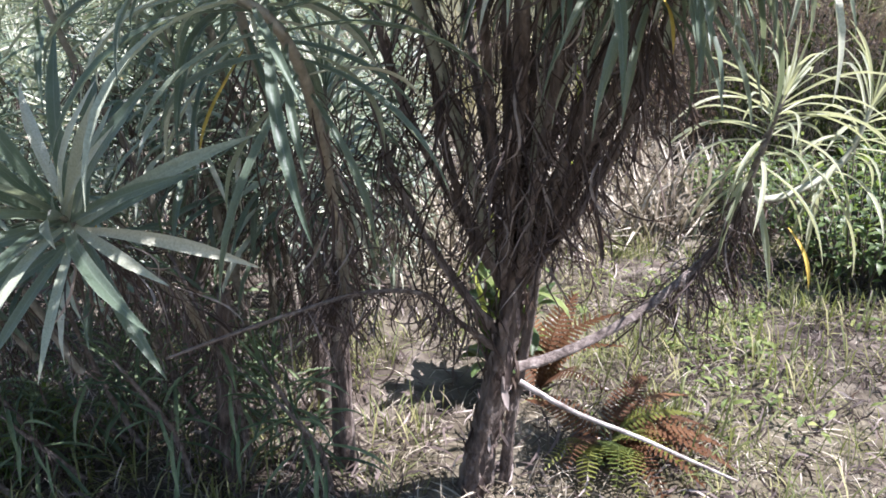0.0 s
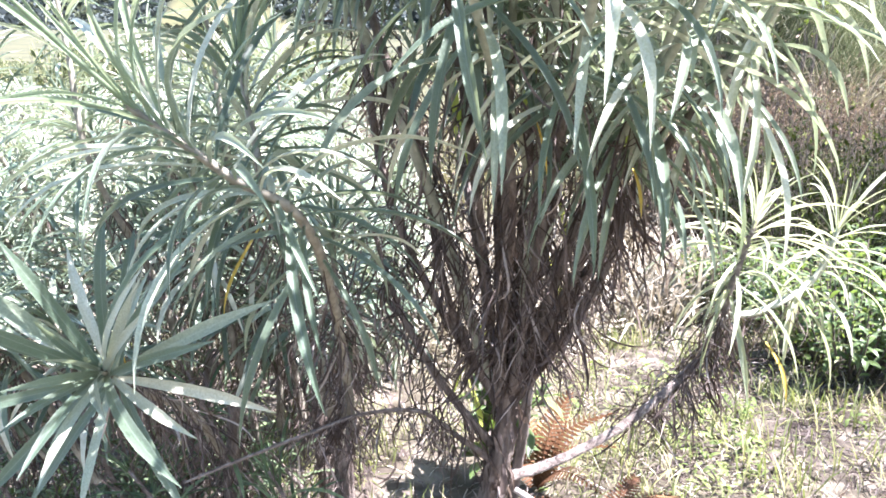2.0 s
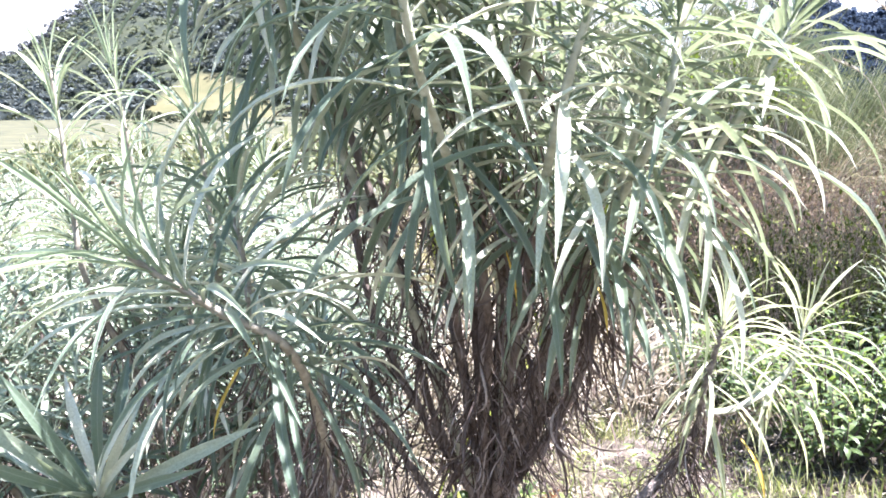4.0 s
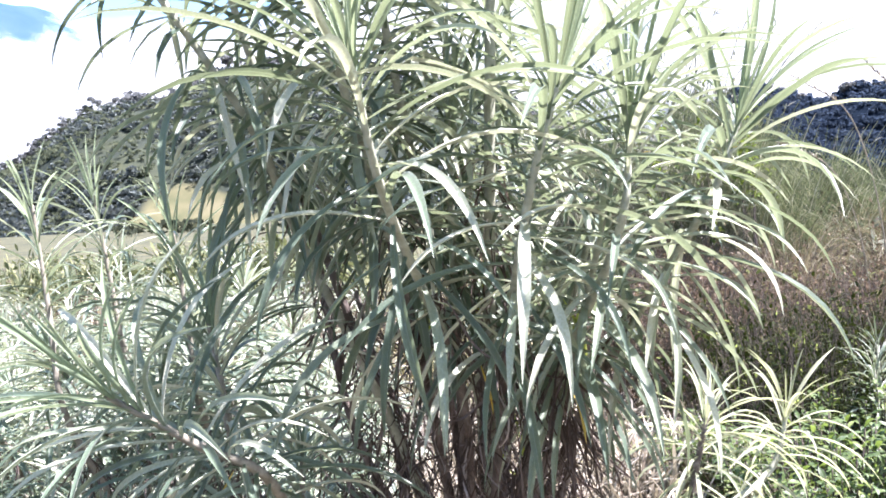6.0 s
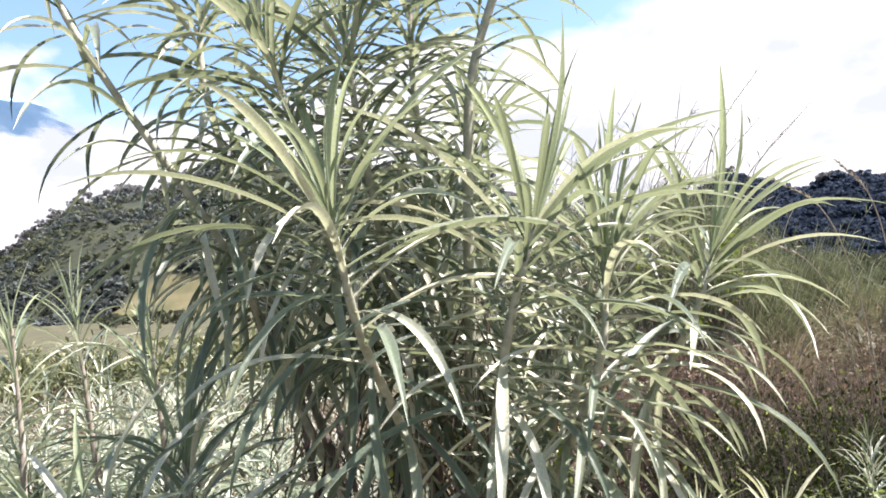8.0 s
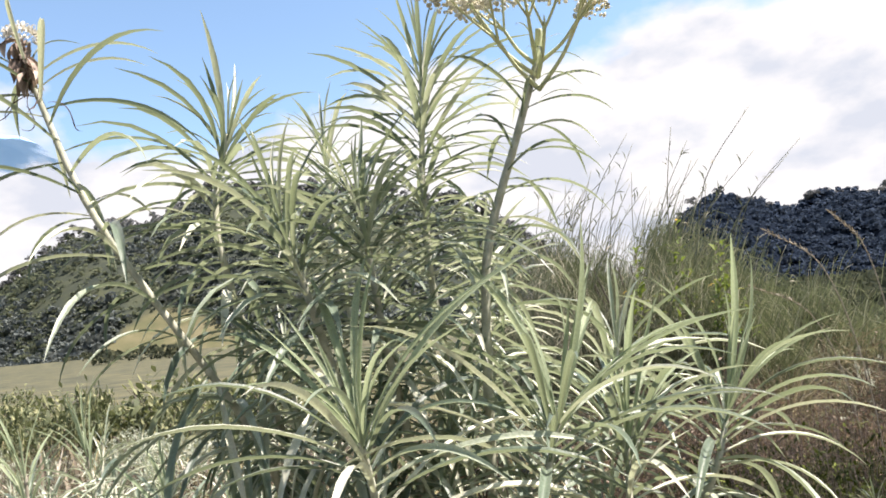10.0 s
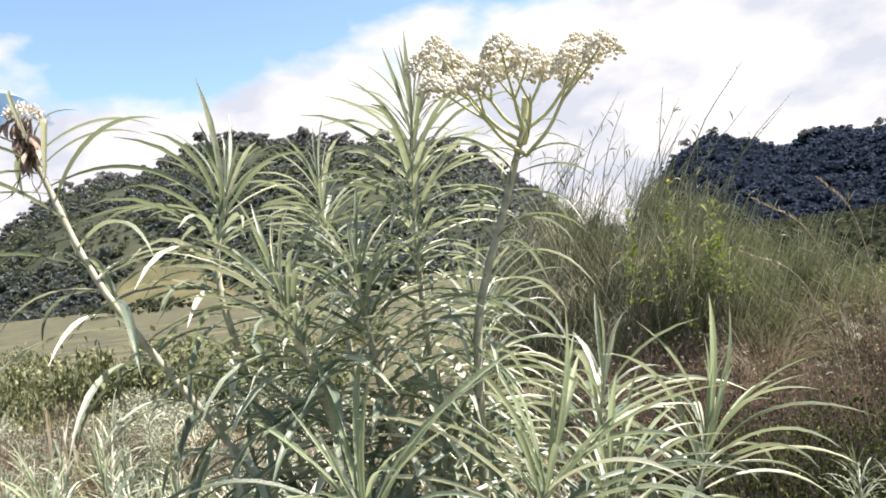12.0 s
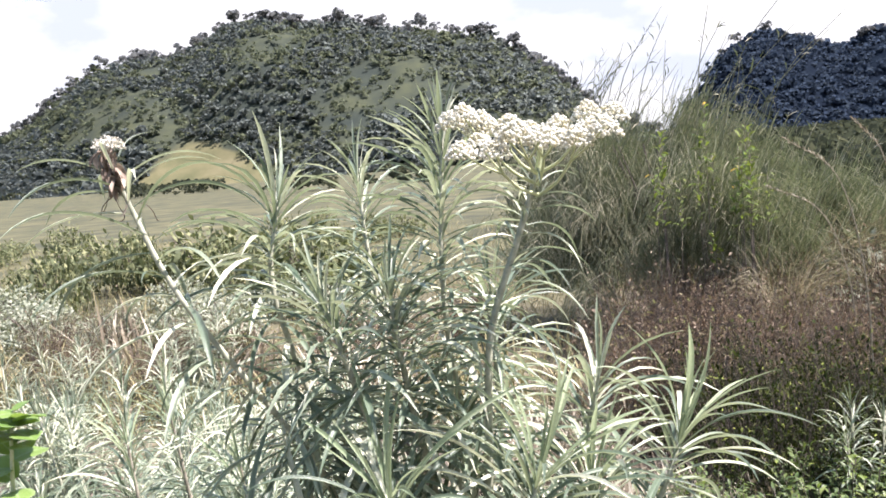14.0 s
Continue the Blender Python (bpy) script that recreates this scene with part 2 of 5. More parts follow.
mat_heath = foliage("heath_leaf", [(0.0, (0.036, 0.027, 0.018)), (0.40, (0.086, 0.063, 0.045)), (0.68, (0.165, 0.128, 0.094)), (0.86, (0.33, 0.27, 0.205)), (0.94, (0.11, 0.13, 0.04))],
                    (0.30, 0.21, 0.13), 0.25, 0.85, True, spec=0.0)
# near-black tones paint the shade inside the green heath, bright ones its sunlit leaves
mat_heath_green_shade = foliage("heath_green_shade", [(0.0, (0.006, 0.009, 0.003)), (0.6, (0.014, 0.021, 0.007)), (0.86, (0.040, 0.052, 0.015)), (1.0, (0.20, 0.24, 0.06))], (0.14, 0.18, 0.03), 0.10, 0.7, True, spec=0.05)
mat_broom = foliage("broom_twig", [(0.0, (0.048, 0.058, 0.036)), (0.5, (0.115, 0.125, 0.078)), (0.8, (0.22, 0.22, 0.145)), (1.0, (0.46, 0.43, 0.33))],
                    (0.20, 0.26, 0.10), 0.26, 0.75, True)
mat_ground_herb = foliage("ground_herb", [(0.0, (0.075, 0.115, 0.028)), (0.6, (0.13, 0.175, 0.045)), (1.0, (0.24, 0.26, 0.085))], (0.32, 0.42, 0.06), 0.32, 0.6, True, 0.2, spec=0.15)
mat_debris = foliage("dark_debris", [(0.0, (0.020, 0.014, 0.012)), (0.5, (0.050, 0.036, 0.030)), (0.85, (0.12, 0.10, 0.085)), (1.0, (0.34, 0.30, 0.26))], (0.1, 0.07, 0.05), 0.1, 0.85, True, spec=0.1)
# darker version of the silver leaf: shade low in the shrub is in its colour
mat_leaf_shaded = foliage("shaded_low_leaf", [(0.0, (0.031, 0.058, 0.027)), (0.6, (0.076, 0.122, 0.058)), (1.0, (0.221, 0.281, 0.145))], (0.2, 0.3, 0.08), 0.25, 0.55, True, 0.15, spec=0.25)
mat_wispy = foliage("wispy_grass", [(0.0, (0.07, 0.07, 0.04)), (0.5, (0.16, 0.145, 0.09)), (0.85, (0.30, 0.265, 0.185)), (1.0, (0.44, 0.40, 0.30))], (0.30, 0.27, 0.14), 0.25, 0.8, True, spec=0.1)
mat_grey_shrub = foliage("grey_shrub", [(0.0, (0.12, 0.14, 0.10)), (0.6, (0.22, 0.245, 0.185)), (1.0, (0.36, 0.38, 0.30))], (0.4, 0.45, 0.2), 0.25, 0.8, True)
mat_hedge = foliage("far_shrub", [(0.0, (0.05, 0.062, 0.032)), (0.6, (0.105, 0.125, 0.06)), (1.0, (0.21, 0.215, 0.11))], (0.22, 0.26, 0.08), 0.22, 0.8, True, fine=3)
# hillside tree colours are lifted towards grey to imitate distance haze
mat_tree = foliage("far_tree_leaf", [(0.0, (0.092, 0.110, 0.078)), (0.6, (0.117, 0.138, 0.090)), (1.0, (0.155, 0.172, 0.100))], (0.135, 0.158, 0.10), 0.68, 0.9, True, fine=0.6, spec=0.0)
mat_tree_dark_haze = foliage("hazed_dark_tree_leaf", [(0.0, (0.088, 0.106, 0.108)), (0.6, (0.106, 0.125, 0.118)), (1.0, (0.134, 0.152, 0.124))], (0.125, 0.147, 0.135), 0.8, 0.9, True, fine=0.6, spec=0.0)
# distance haze on the right hill is painted in as blue leaf colour
mat_tree_haze = foliage("blue_haze_leaf", [(0.0, (0.033, 0.049, 0.078)), (0.6, (0.042, 0.061, 0.090)), (1.0, (0.058, 0.076, 0.092))], (0.033, 0.048, 0.070), 0.62, 0.9, True, fine=0.6, spec=0.0)
mat_scrub = foliage("dark_scrub_leaf", [(0.0, (0.030, 0.036, 0.028)), (0.6, (0.046, 0.054, 0.036)), (1.0, (0.075, 0.080, 0.045))], (0.05, 0.06, 0.035), 0.4, 0.9, True, fine=0.6, spec=0.0)
# crest crowns are paler still, with haze mixed into the leaf colour
mat_crest_haze = foliage("hazed_crest_leaf", [(0.0, (0.120, 0.130, 0.138)), (0.6, (0.156, 0.166, 0.166)), (1.0, (0.198, 0.204, 0.186))], (0.13, 0.138, 0.13), 0.5, 0.9, True, fine=0.6, spec=0.0)
mat_trunk_far = surface("far_trunk", [(0.3, (0.05, 0.042, 0.035)), (0.7, (0.12, 0.10, 0.085))], 2, 0.9)
mat_hill = surface("hill_scrub", [(0.34, (0.027, 0.034, 0.030)), (0.5, (0.037, 0.044, 0.033)), (0.70, (0.060, 0.067, 0.039))], 0.045, 0.95, 0.5, 0.8, 9,
                   stain=(0.024, 0.030, 0.027), stain_scale=0.018, spec=0.0)
# base colour of the right hill carries blue haze and the slope's shade
mat_hill_haze = surface("hazy_hill_wood", [(0.34, (0.005, 0.008, 0.013)), (0.5, (0.007, 0.011, 0.017)), (0.68, (0.012, 0.017, 0.023))], 0.14, 0.95, 0.5, 0.8, 9,
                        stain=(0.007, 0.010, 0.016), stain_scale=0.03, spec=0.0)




def add_clearing(m):
    """An open tongue of dry meadow climbs the foot of the hill."""
    nt = m.node_tree
    N, L = nt.nodes.new, nt.links.new
    p = [n for n in nt.nodes if n.type == "BSDF_PRINCIPLED"][0]
    old = p.inputs["Base Color"].links[0].from_socket
    sep, co = N("ShaderNodeSeparateXYZ"), N("ShaderNodeTexCoord")
    L(co.outputs["Object"], sep.inputs[0])

    def calc(op, *args):
        n = N("ShaderNodeMath")
        n.operation = op
        for k, v in enumerate(args):
            if isinstance(v, (int, float)):
                n.inputs[k].default_value = v
            else:
                L(v, n.inputs[k])
        return n.outputs[0]
    across = calc("ADD", calc("DIVIDE", sep.outputs[0], sep.outputs[1]), 0.455)
    up = calc("DIVIDE", sep.outputs[2], sep.outputs[1])
    edge = calc("SUBTRACT", calc("MULTIPLY_ADD", calc("MULTIPLY", across, across), -5.5, 0.094), up)
    wob = N("ShaderNodeTexNoise")
    wob.inputs["Scale"].default_value = 0.06
    L(co.outputs["Object"], wob.inputs["Vector"])
    edge = calc("ADD", edge, calc("MULTIPLY_ADD", wob.outputs[0], 0.03, -0.015))
    mr = N("ShaderNodeMapRange")
    mr.inputs["From Min"].default_value, mr.inputs["From Max"].default_value = -0.004, 0.006
    L(edge, mr.inputs["Value"])
    n = N("ShaderNodeTexNoise")
    n.inputs["Scale"].default_value, n.inputs["Detail"].default_value = 0.09, 8
    L(co.outputs["Object"], n.inputs["Vector"])
    r = ramp_node(N, [(0.32, (0.070, 0.074, 0.040)), (0.5, (0.098, 0.094, 0.052)), (0.68, (0.125, 0.115, 0.068))])
    L(n.outputs[0], r.inputs[0])
    L(mixed(N, L, mr.outputs[0], old, r.outputs[0]), p.inputs["Base Color"])


add_clearing(mat_hill)


# ---- mesh helpers ----
def part(name, data, mat, parent=None, label=""):
    if isinstance(data, bmesh.types.BMesh):
        me = bpy.data.meshes.new(name)
        data.to_mesh(me)
        data.free()
        data = me
    if mat and not data.materials:
        data.materials.append(mat)
    ob = new(name, data)
    if parent:
        ob.parent = parent
    if label:
        ob["label"] = label
    return ob


def smooth(me):
    me.polygons.foreach_set("use_smooth", [True] * len(me.polygons))
    return me


class Pile:
    """Gathers many small pieces into one mesh."""

    def __init__(self):
        self.v, self.f, self.u, self.n = [], [], [], 0

    def add(self, shape, m=None, scale=(1, 1, 1)):
        v, f, u = shape
        v = v * np.array(scale)
        if m is not None:
            a = np.array(m)
            v = v @ a[:3, :3].T + a[:3, 3]
        self.v.append(v)
        self.f.append(f + self.n)
        self.u.append(u)
        self.n += len(v)

    def mesh(self, name):
        me = bpy.data.meshes.new(name)
        if not self.v:
            return me
        v, f, u = np.concatenate(self.v), np.concatenate(self.f), np.concatenate(self.u)
        me.from_pydata(v.tolist(), [], f.tolist())
        layer = me.uv_layers.new(name="UVMap")
        idx = np.empty(len(me.loops), dtype=np.int32)
        me.loops.foreach_get("vertex_index", idx)
        layer.data.foreach_set("uv", u[idx].ravel())
        return smooth(me)


def shape_mesh(name, shape):
    p = Pile()
    p.add(shape)
    return p.mesh(name)


def ribbon(points, widths, normals_up, across=3, fold=0.0):
    """A strip along points with the given half widths; fold lifts its edges."""
    pts = np.asarray(points, float)
    tan = np.gradient(pts, axis=0)
    tan /= np.linalg.norm(tan, axis=1)[:, None] + 1e-9
    side = np.cross(normals_up, tan)
    side /= np.linalg.norm(side, axis=1)[:, None] + 1e-9
    nor = np.cross(tan, side)
    us = np.linspace(-1, 1, across)
    n = len(pts)
    w = np.asarray(widths)[:, None, None]
    v = pts[:, None, :] + side[:, None, :] * us[None, :, None] * w + nor[:, None, :] * (np.abs(us) ** 1.4)[None, :, None] * w * fold
    uv = np.stack(np.broadcast_arrays((us * 0.5 + 0.5)[None, :], np.linspace(0, 1, n)[:, None]), -1)
    i, j = np.meshgrid(np.arange(n - 1), np.arange(across - 1), indexing="ij")
    a = (i * across + j).ravel()
    f = np.stack([a, a + 1, a + across + 1, a + across], 1)
    return v.reshape(-1, 3), f, uv.reshape(-1, 2)


def leaf_shape(rise, bend, seed, segs=10, across=5, slim=0.0230, fold=0.45, power=1.3, wave=6):
    """A long narrow leaf of length 1: leaves its node along +x at rise degrees, then bends down."""
    r = random.Random(seed)
    s = np.linspace(0, 1, segs + 1)
    ang = np.radians(rise - bend * s ** power + r.uniform(-wave, wave) * np.sin(s * 5 + r.uniform(0, 6)))
    yaw = np.radians(r.uniform(-2.3, 2.3) * wave * s ** 1.5 + r.uniform(-4, 4))
    d = np.stack([np.cos(ang) * np.cos(yaw), np.cos(ang) * np.sin(yaw), np.sin(ang)], 1) / segs
    pts = np.concatenate([[[0, 0, 0]], np.cumsum((d[1:] + d[:-1]) / 2, 0)])
    w = slim * (0.45 + 0.75 * np.sin(np.clip(s * 1.25, 0, 1) ** 0.9 * np.pi * 0.62)) * np.clip((1.0 - s) * 3.2, 0.02, 1) ** 0.8
    tw = np.radians(r.uniform(-35, 35) * s)
    up = np.stack([-np.sin(ang), np.sin(tw), np.cos(ang)], 1)
    return ribbon(pts, w, up, across, fold)


def tube_shape(points, radii, sides=8, rough=0.0, seed=0, sub=6):
    """A round, tapering stem through the given points (smooth curve)."""
    P = np.asarray(points, float)
    R = np.asarray(radii, float)
    ext = np.vstack([2 * P[0] - P[1], P, 2 * P[-1] - P[-2]])
    out, rad = [], []
    for k in range(len(P) - 1):
        p0, p1, p2, p3 = ext[k:k + 4]
        for t in np.linspace(0, 1, sub, endpoint=False):
            out.append(0.5 * (2 * p1 + (p2 - p0) * t + (2 * p0 - 5 * p1 + 4 * p2 - p3) * t * t + (3 * p1 - p0 - 3 * p2 + p3) * t ** 3))
            rad.append(R[k] + (R[k + 1] - R[k]) * t)
    out.append(P[-1])
    rad.append(R[-1])
    pts, rad = np.array(out), np.array(rad)
    tan = np.gradient(pts, axis=0)
    tan /= np.linalg.norm(tan, axis=1)[:, None] + 1e-9
    ref = np.array([0.3, 0.9, 0.2]) if abs(tan[0][2]) > 0.5 else np.array([0.1, 0.2, 1.0])
    a = np.cross(tan, ref)
    a /= np.linalg.norm(a, axis=1)[:, None] + 1e-9
    b = np.cross(tan, a)
    rs = np.random.RandomState(seed)
    th = np.linspace(0, 2 * np.pi, sides, endpoint=False)
    rr = rad[:, None] * (1 + rough * (rs.rand(len(pts), sides) - 0.5) + rough * 0.8 * np.sin(th * 3 + seed)[None, :])
    v = pts[:, None, :] + (a[:, None, :] * np.cos(th)[None, :, None] + b[:, None, :] * np.sin(th)[None, :, None]) * rr[..., None]
    n = len(pts)
    i, j = np.meshgrid(np.arange(n - 1), np.arange(sides), indexing="ij")
    q0, q1 = (i * sides + j).ravel(), (i * sides + (j + 1) % sides).ravel()
    f = np.stack([q0, q1, q1 + sides, q0 + sides], 1)
    v = np.concatenate([v.reshape(-1, 3), pts[:1], pts[-1:]])
    c1 = n * sides + 1
    uv = np.zeros((len(v), 2))
    tops = (n - 1) * sides
    if sides % 2 == 0:
        f = np.concatenate([f, [[tops + k, tops + k + 1, tops + (k + 2) % sides, c1] for k in range(0, sides, 2)]])
    return v, f.astype(int), uv


def curve_at(points, s):
    """A place and a direction at share s (0 to 1) of the way along a smooth curve through points."""
    P = [Vector(p) for p in points]
    ext = [2 * P[0] - P[1], *P, 2 * P[-1] - P[-2]]
    x = min(max(s, 0.0), 0.99999) * (len(P) - 1)
    k = int(x)
    t = x - k
    p0, p1, p2, p3 = ext[k:k + 4]

    def at(t):
        return 0.5 * (2 * p1 + (p2 - p0) * t + (2 * p0 - 5 * p1 + 4 * p2 - p3) * t * t + (3 * p1 - p0 - 3 * p2 + p3) * t ** 3)
    return at(t), (at(t + 0.02) - at(t - 0.02)).normalized()


def thing(name, label, category, group="", kind="", at=(0, 0, 0)):
    ob = new(name)
    ob.location = at
    return tagged(ob, label, category, group, kind)


# leaves from the youngest, upright ones to the old, hanging ones
AGES = [(83, 18), (67, 46), (53, 64), (39, 72), (22, 72), (2, 66), (-36, 44)]
SLIM = [0.0138, 0.0146, 0.0155, 0.0164, 0.0176, 0.0195, 0.0205]
LEAF_SHAPES = [[leaf_shape(a, b, 10 * k + j, slim=SLIM[k], fold=0.75) for j in range(4)] for k, (a, b) in enumerate(AGES)]
LEAF_LOW = [[leaf_shape(a, b, 10 * k + j, 6, 3, SLIM[k] * 1.2, 0.65) for j in range(3)] for k, (a, b) in enumerate(AGES)]
LEAF_MESHES = [[shape_mesh("leaf", s) for s in row] for row in LEAF_SHAPES]
for k, row in enumerate(LEAF_MESHES):
    for me in row:
        me.materials.append(mat_young if k < 2 else mat_leaf)


def leaf_pose(p, axis, turn, age, size, rnd, plumb=0.75):
    """Where a leaf of that age stands on a stem: old leaves hang by the plumb line, young ones follow the stem."""
    up = axis.lerp(Vector((0, 0, 1)), min(1.0, 0.2 * plumb + age * plumb)).normalized()
    q = up.to_track_quat("Z", "Y")
    return Matrix.Translation(p) @ q.to_matrix().to_4x4() @ pose(0, 0, 0, rnd.uniform(-9, 9), rnd.uniform(-9, 9), turn) @ Matrix.Diagonal((size, size, size, 1))


PALE_MESHES = [[m.copy() for m in row] for row in LEAF_MESHES]
for row in PALE_MESHES:
    for me in row:
        me.materials.clear()
        me.materials.append(mat_pale)


BROAD_MESHES = [[shape_mesh("leaf", leaf_shape(a, b * 0.55, 40 + 10 * k + j, slim=0.030, fold=0.3)) for j in range(4)] for k, (a, b) in enumerate(AGES)]
for row in BROAD_MESHES:
    for me in row:
        me.materials.append(mat_leaf)


def leafy(stem_ob, points, start, end, count, size, seed, pile=None, oldest=1.0, turn0=0.0, youngest=0.0, plumb=0.75, stock=None, first=0.72, crowd=1.1):
    """Leaves in a spiral from the tip (share start of the stem) down to share end: objects under stem_ob, or into a pile."""
    rnd = random.Random(seed)
    for k in range(count):
        f = k / max(1, count - 1)
        p, d = curve_at(points, start + (end - start) * f ** crowd)
        age = youngest + (oldest - youngest) * f ** 0.7
        row = min(len(AGES) - 1, max(0, int(age * len(AGES) + rnd.uniform(-0.7, 0.7))))
        length = size * (first + (1.1 - first) * min(1, f * 5)) * rnd.uniform(0.75, 1.2)
        m = leaf_pose(p, d, turn0 + k * 137.5 + rnd.uniform(-16, 16), age, length, rnd, plumb)
        if pile is None:
            ob = part("leaf", rnd.choice((stock or LEAF_MESHES)[row]), None, stem_ob)
            ob.matrix_basis = m
        else:
            pile.add(rnd.choice(LEAF_LOW[row]), m)


DEAD_SHAPES = [leaf_shape(r, b, 300 + k, 12, 3, 0.0105, 1.1, p, w) for k, (r, b, p, w) in
               enumerate([(-20, 70, 0.6, 46), (-55, 30, 0.7, 60), (10, 105, 0.6, 50), (-62, -50, 1.8, 55), (-40, 60, 0.7, 70), (-10, 95, 0.5, 40),
                          (-70, -95, 2.2, 60), (-35, 55, 0.5, 75), (-50, -30, 1.5, 80), (15, 130, 0.8, 60), (-66, 25, 0.8, 70), (-30, 140, 1.6, 50)])]
DEAD_MESHES = [shape_mesh("dead_leaf", s) for s in DEAD_SHAPES]
for me in DEAD_MESHES:
    me.materials.append(mat_dead)


def withered(points, start, end, count, size, seed, pile, holder=None, singles=0, radius=0.008):
    """Dry leaves that still hang on a stem; the first ones as objects of their own."""
    rnd = random.Random(seed)
    for k in range(count):
        p, d = curve_at(points, start + (end - start) * rnd.random())
        turn = rnd.uniform(0, 360)
        out = Matrix.Rotation(radians(turn), 3, "Z") @ Vector((radius, 0, 0))
        size_k = size * rnd.uniform(0.55, 1.25)
        m = Matrix.Translation(p + out) @ pose(0, 0, 0, rnd.uniform(-38, 38), rnd.uniform(-30, 26), turn) @ Matrix.Diagonal((size_k,) * 3 + (1,))
        j = rnd.randrange(len(DEAD_SHAPES))
        if k < singles:
            part("dead_leaf", DEAD_MESHES[j], None, holder).matrix_basis = m
        else:
            pile.add(DEAD_SHAPES[j], m)


# ---- ground and hills ----
def ground_height(x, y):
    """Near ground almost level; far off it rises gently to the foot of the hills."""
    far = np.clip((np.hypot(x, y) - 25) / 250, 0, 1)
    near = 0.02 * np.sin(x * 2.3 + 1) * np.sin(y * 1.9) + 0.012 * np.sin(x * 6.1) * np.sin(y * 5.3 + 2)
    return -0.05 + near * np.clip(1 - np.hypot(x, y) / 30, 0, 1) + 8.5 * far ** 1.3 * np.clip((np.asarray(y) + 50) / 100, 0, 1)


def build_ground():
    rad = np.concatenate([np.linspace(0.0, 6, 61)[1:], np.geomspace(6.4, 2600, 70)])
    th = np.linspace(0, 2 * np.pi, 120, endpoint=False)
    R, T = np.meshgrid(rad, th, indexing="ij")
    X, Y = R * np.sin(T), R * np.cos(T)
    Z = ground_height(X, Y)
    v = np.concatenate([[[0, 0, -0.05]], np.stack([X, Y, Z], -1).reshape(-1, 3)])
    n = len(th)
    faces = [(0, 1 + (j + 1) % n, 1 + j) for j in range(n)]
    for i in range(len(rad) - 1):
        a = 1 + i * n
        faces += [(a + j, a + (j + 1) % n, a + n + (j + 1) % n, a + n + j) for j in range(n)]
    me = bpy.data.meshes.new("ground")
    me.from_pydata(v.tolist(), [], faces)
    return tagged(part("ground", smooth(me), mat_ground), "dry pale soil with straw and sparse green grass", "ground", kind="structure")


build_ground()


def hill(name, mat, label, crest, near, far, seed):
    """A hill: its crest line as (slope across, slope up) pairs seen from the clearing, rising from near to far."""
    az = np.linspace(crest[0][0], crest[-1][0], 150)
    top = np.interp(az, [c[0] for c in crest], [c[1] for c in crest])
    k = np.hanning(9)
    top = np.convolve(np.pad(top, 4, mode="edge"), k / k.sum(), "valid")
    s = np.linspace(0, 1.25, 60)
    A, S = np.meshgrid(az, s, indexing="ij")
    Y = near + (far - near) * S
    rise = np.where(S <= 1, np.sin(np.clip(S, 0, 1) * np.pi / 2) ** 1.15, np.cos((S - 1) * 2.2))
    Z = np.empty_like(Y)
    for i in range(A.shape[0]):
        for j in range(A.shape[1]):
            n = noise.fractal(Vector((A[i, j] * Y[i, j] * 0.02 + seed, Y[i, j] * 0.02, seed)), 1.0, 2.0, 5)
            Z[i, j] = 6 + (top[i] * far - 6) * rise[i, j] + n * 5.5 * min(1, S[i, j] * 2)
    edge = np.clip(np.minimum(np.arange(150), np.arange(150)[::-1]) / 8.0, 0, 1)[:, None]
    Z = Z * edge - 4 * (1 - edge)
    X = A * Y
    v = np.stack([X, Y, Z], -1).reshape(-1, 3)
    w = len(s)
    i, j = np.meshgrid(np.arange(149), np.arange(w - 1), indexing="ij")
    a = (i * w + j).ravel()
    me = bpy.data.meshes.new(name)
    me.from_pydata(v.tolist(), [], np.stack([a, a + w, a + w + 1, a + 1], 1).tolist())
    ob = tagged(part(name, smooth(me), mat), label, "hill", kind="structure")
    return ob, (X, Y, Z)


HILL_L = [(-1.15, 0.05), (-0.92, 0.065), (-0.756, 0.110), (-0.709, 0.126), (-0.65, 0.164), (-0.60, 0.192), (-0.555, 0.203), (-0.483, 0.200), (-0.445, 0.206), (-0.396, 0.231),
          (-0.34, 0.236), (-0.236, 0.225), (-0.159, 0.207), (-0.046, 0.182), (-0.01, 0.167), (0.033, 0.142), (0.062, 0.120), (0.096, 0.083), (0.131, 0.05), (0.24, 0.03)]
HILL_R = [(0.13, 0.02), (0.20, 0.04), (0.230, 0.078), (0.242, 0.098), (0.272, 0.130), (0.314, 0.150), (0.335, 0.150), (0.370, 0.138), (0.413, 0.118), (0.435, 0.127),
          (0.485, 0.131), (0.60, 0.135), (0.8, 0.15), (1.1, 0.11), (1.3, 0.05)]
hill_left, GRID_L = hill("hill_left", mat_hill, "rounded hill with grass patches and scattered trees", HILL_L, 260, 420, 1.7)
hill_right, GRID_R = hill("hill_right", mat_hill_haze, "steep wooded hill, coloured dark blue for haze and shade", HILL_R, 330, 460, 5.2)



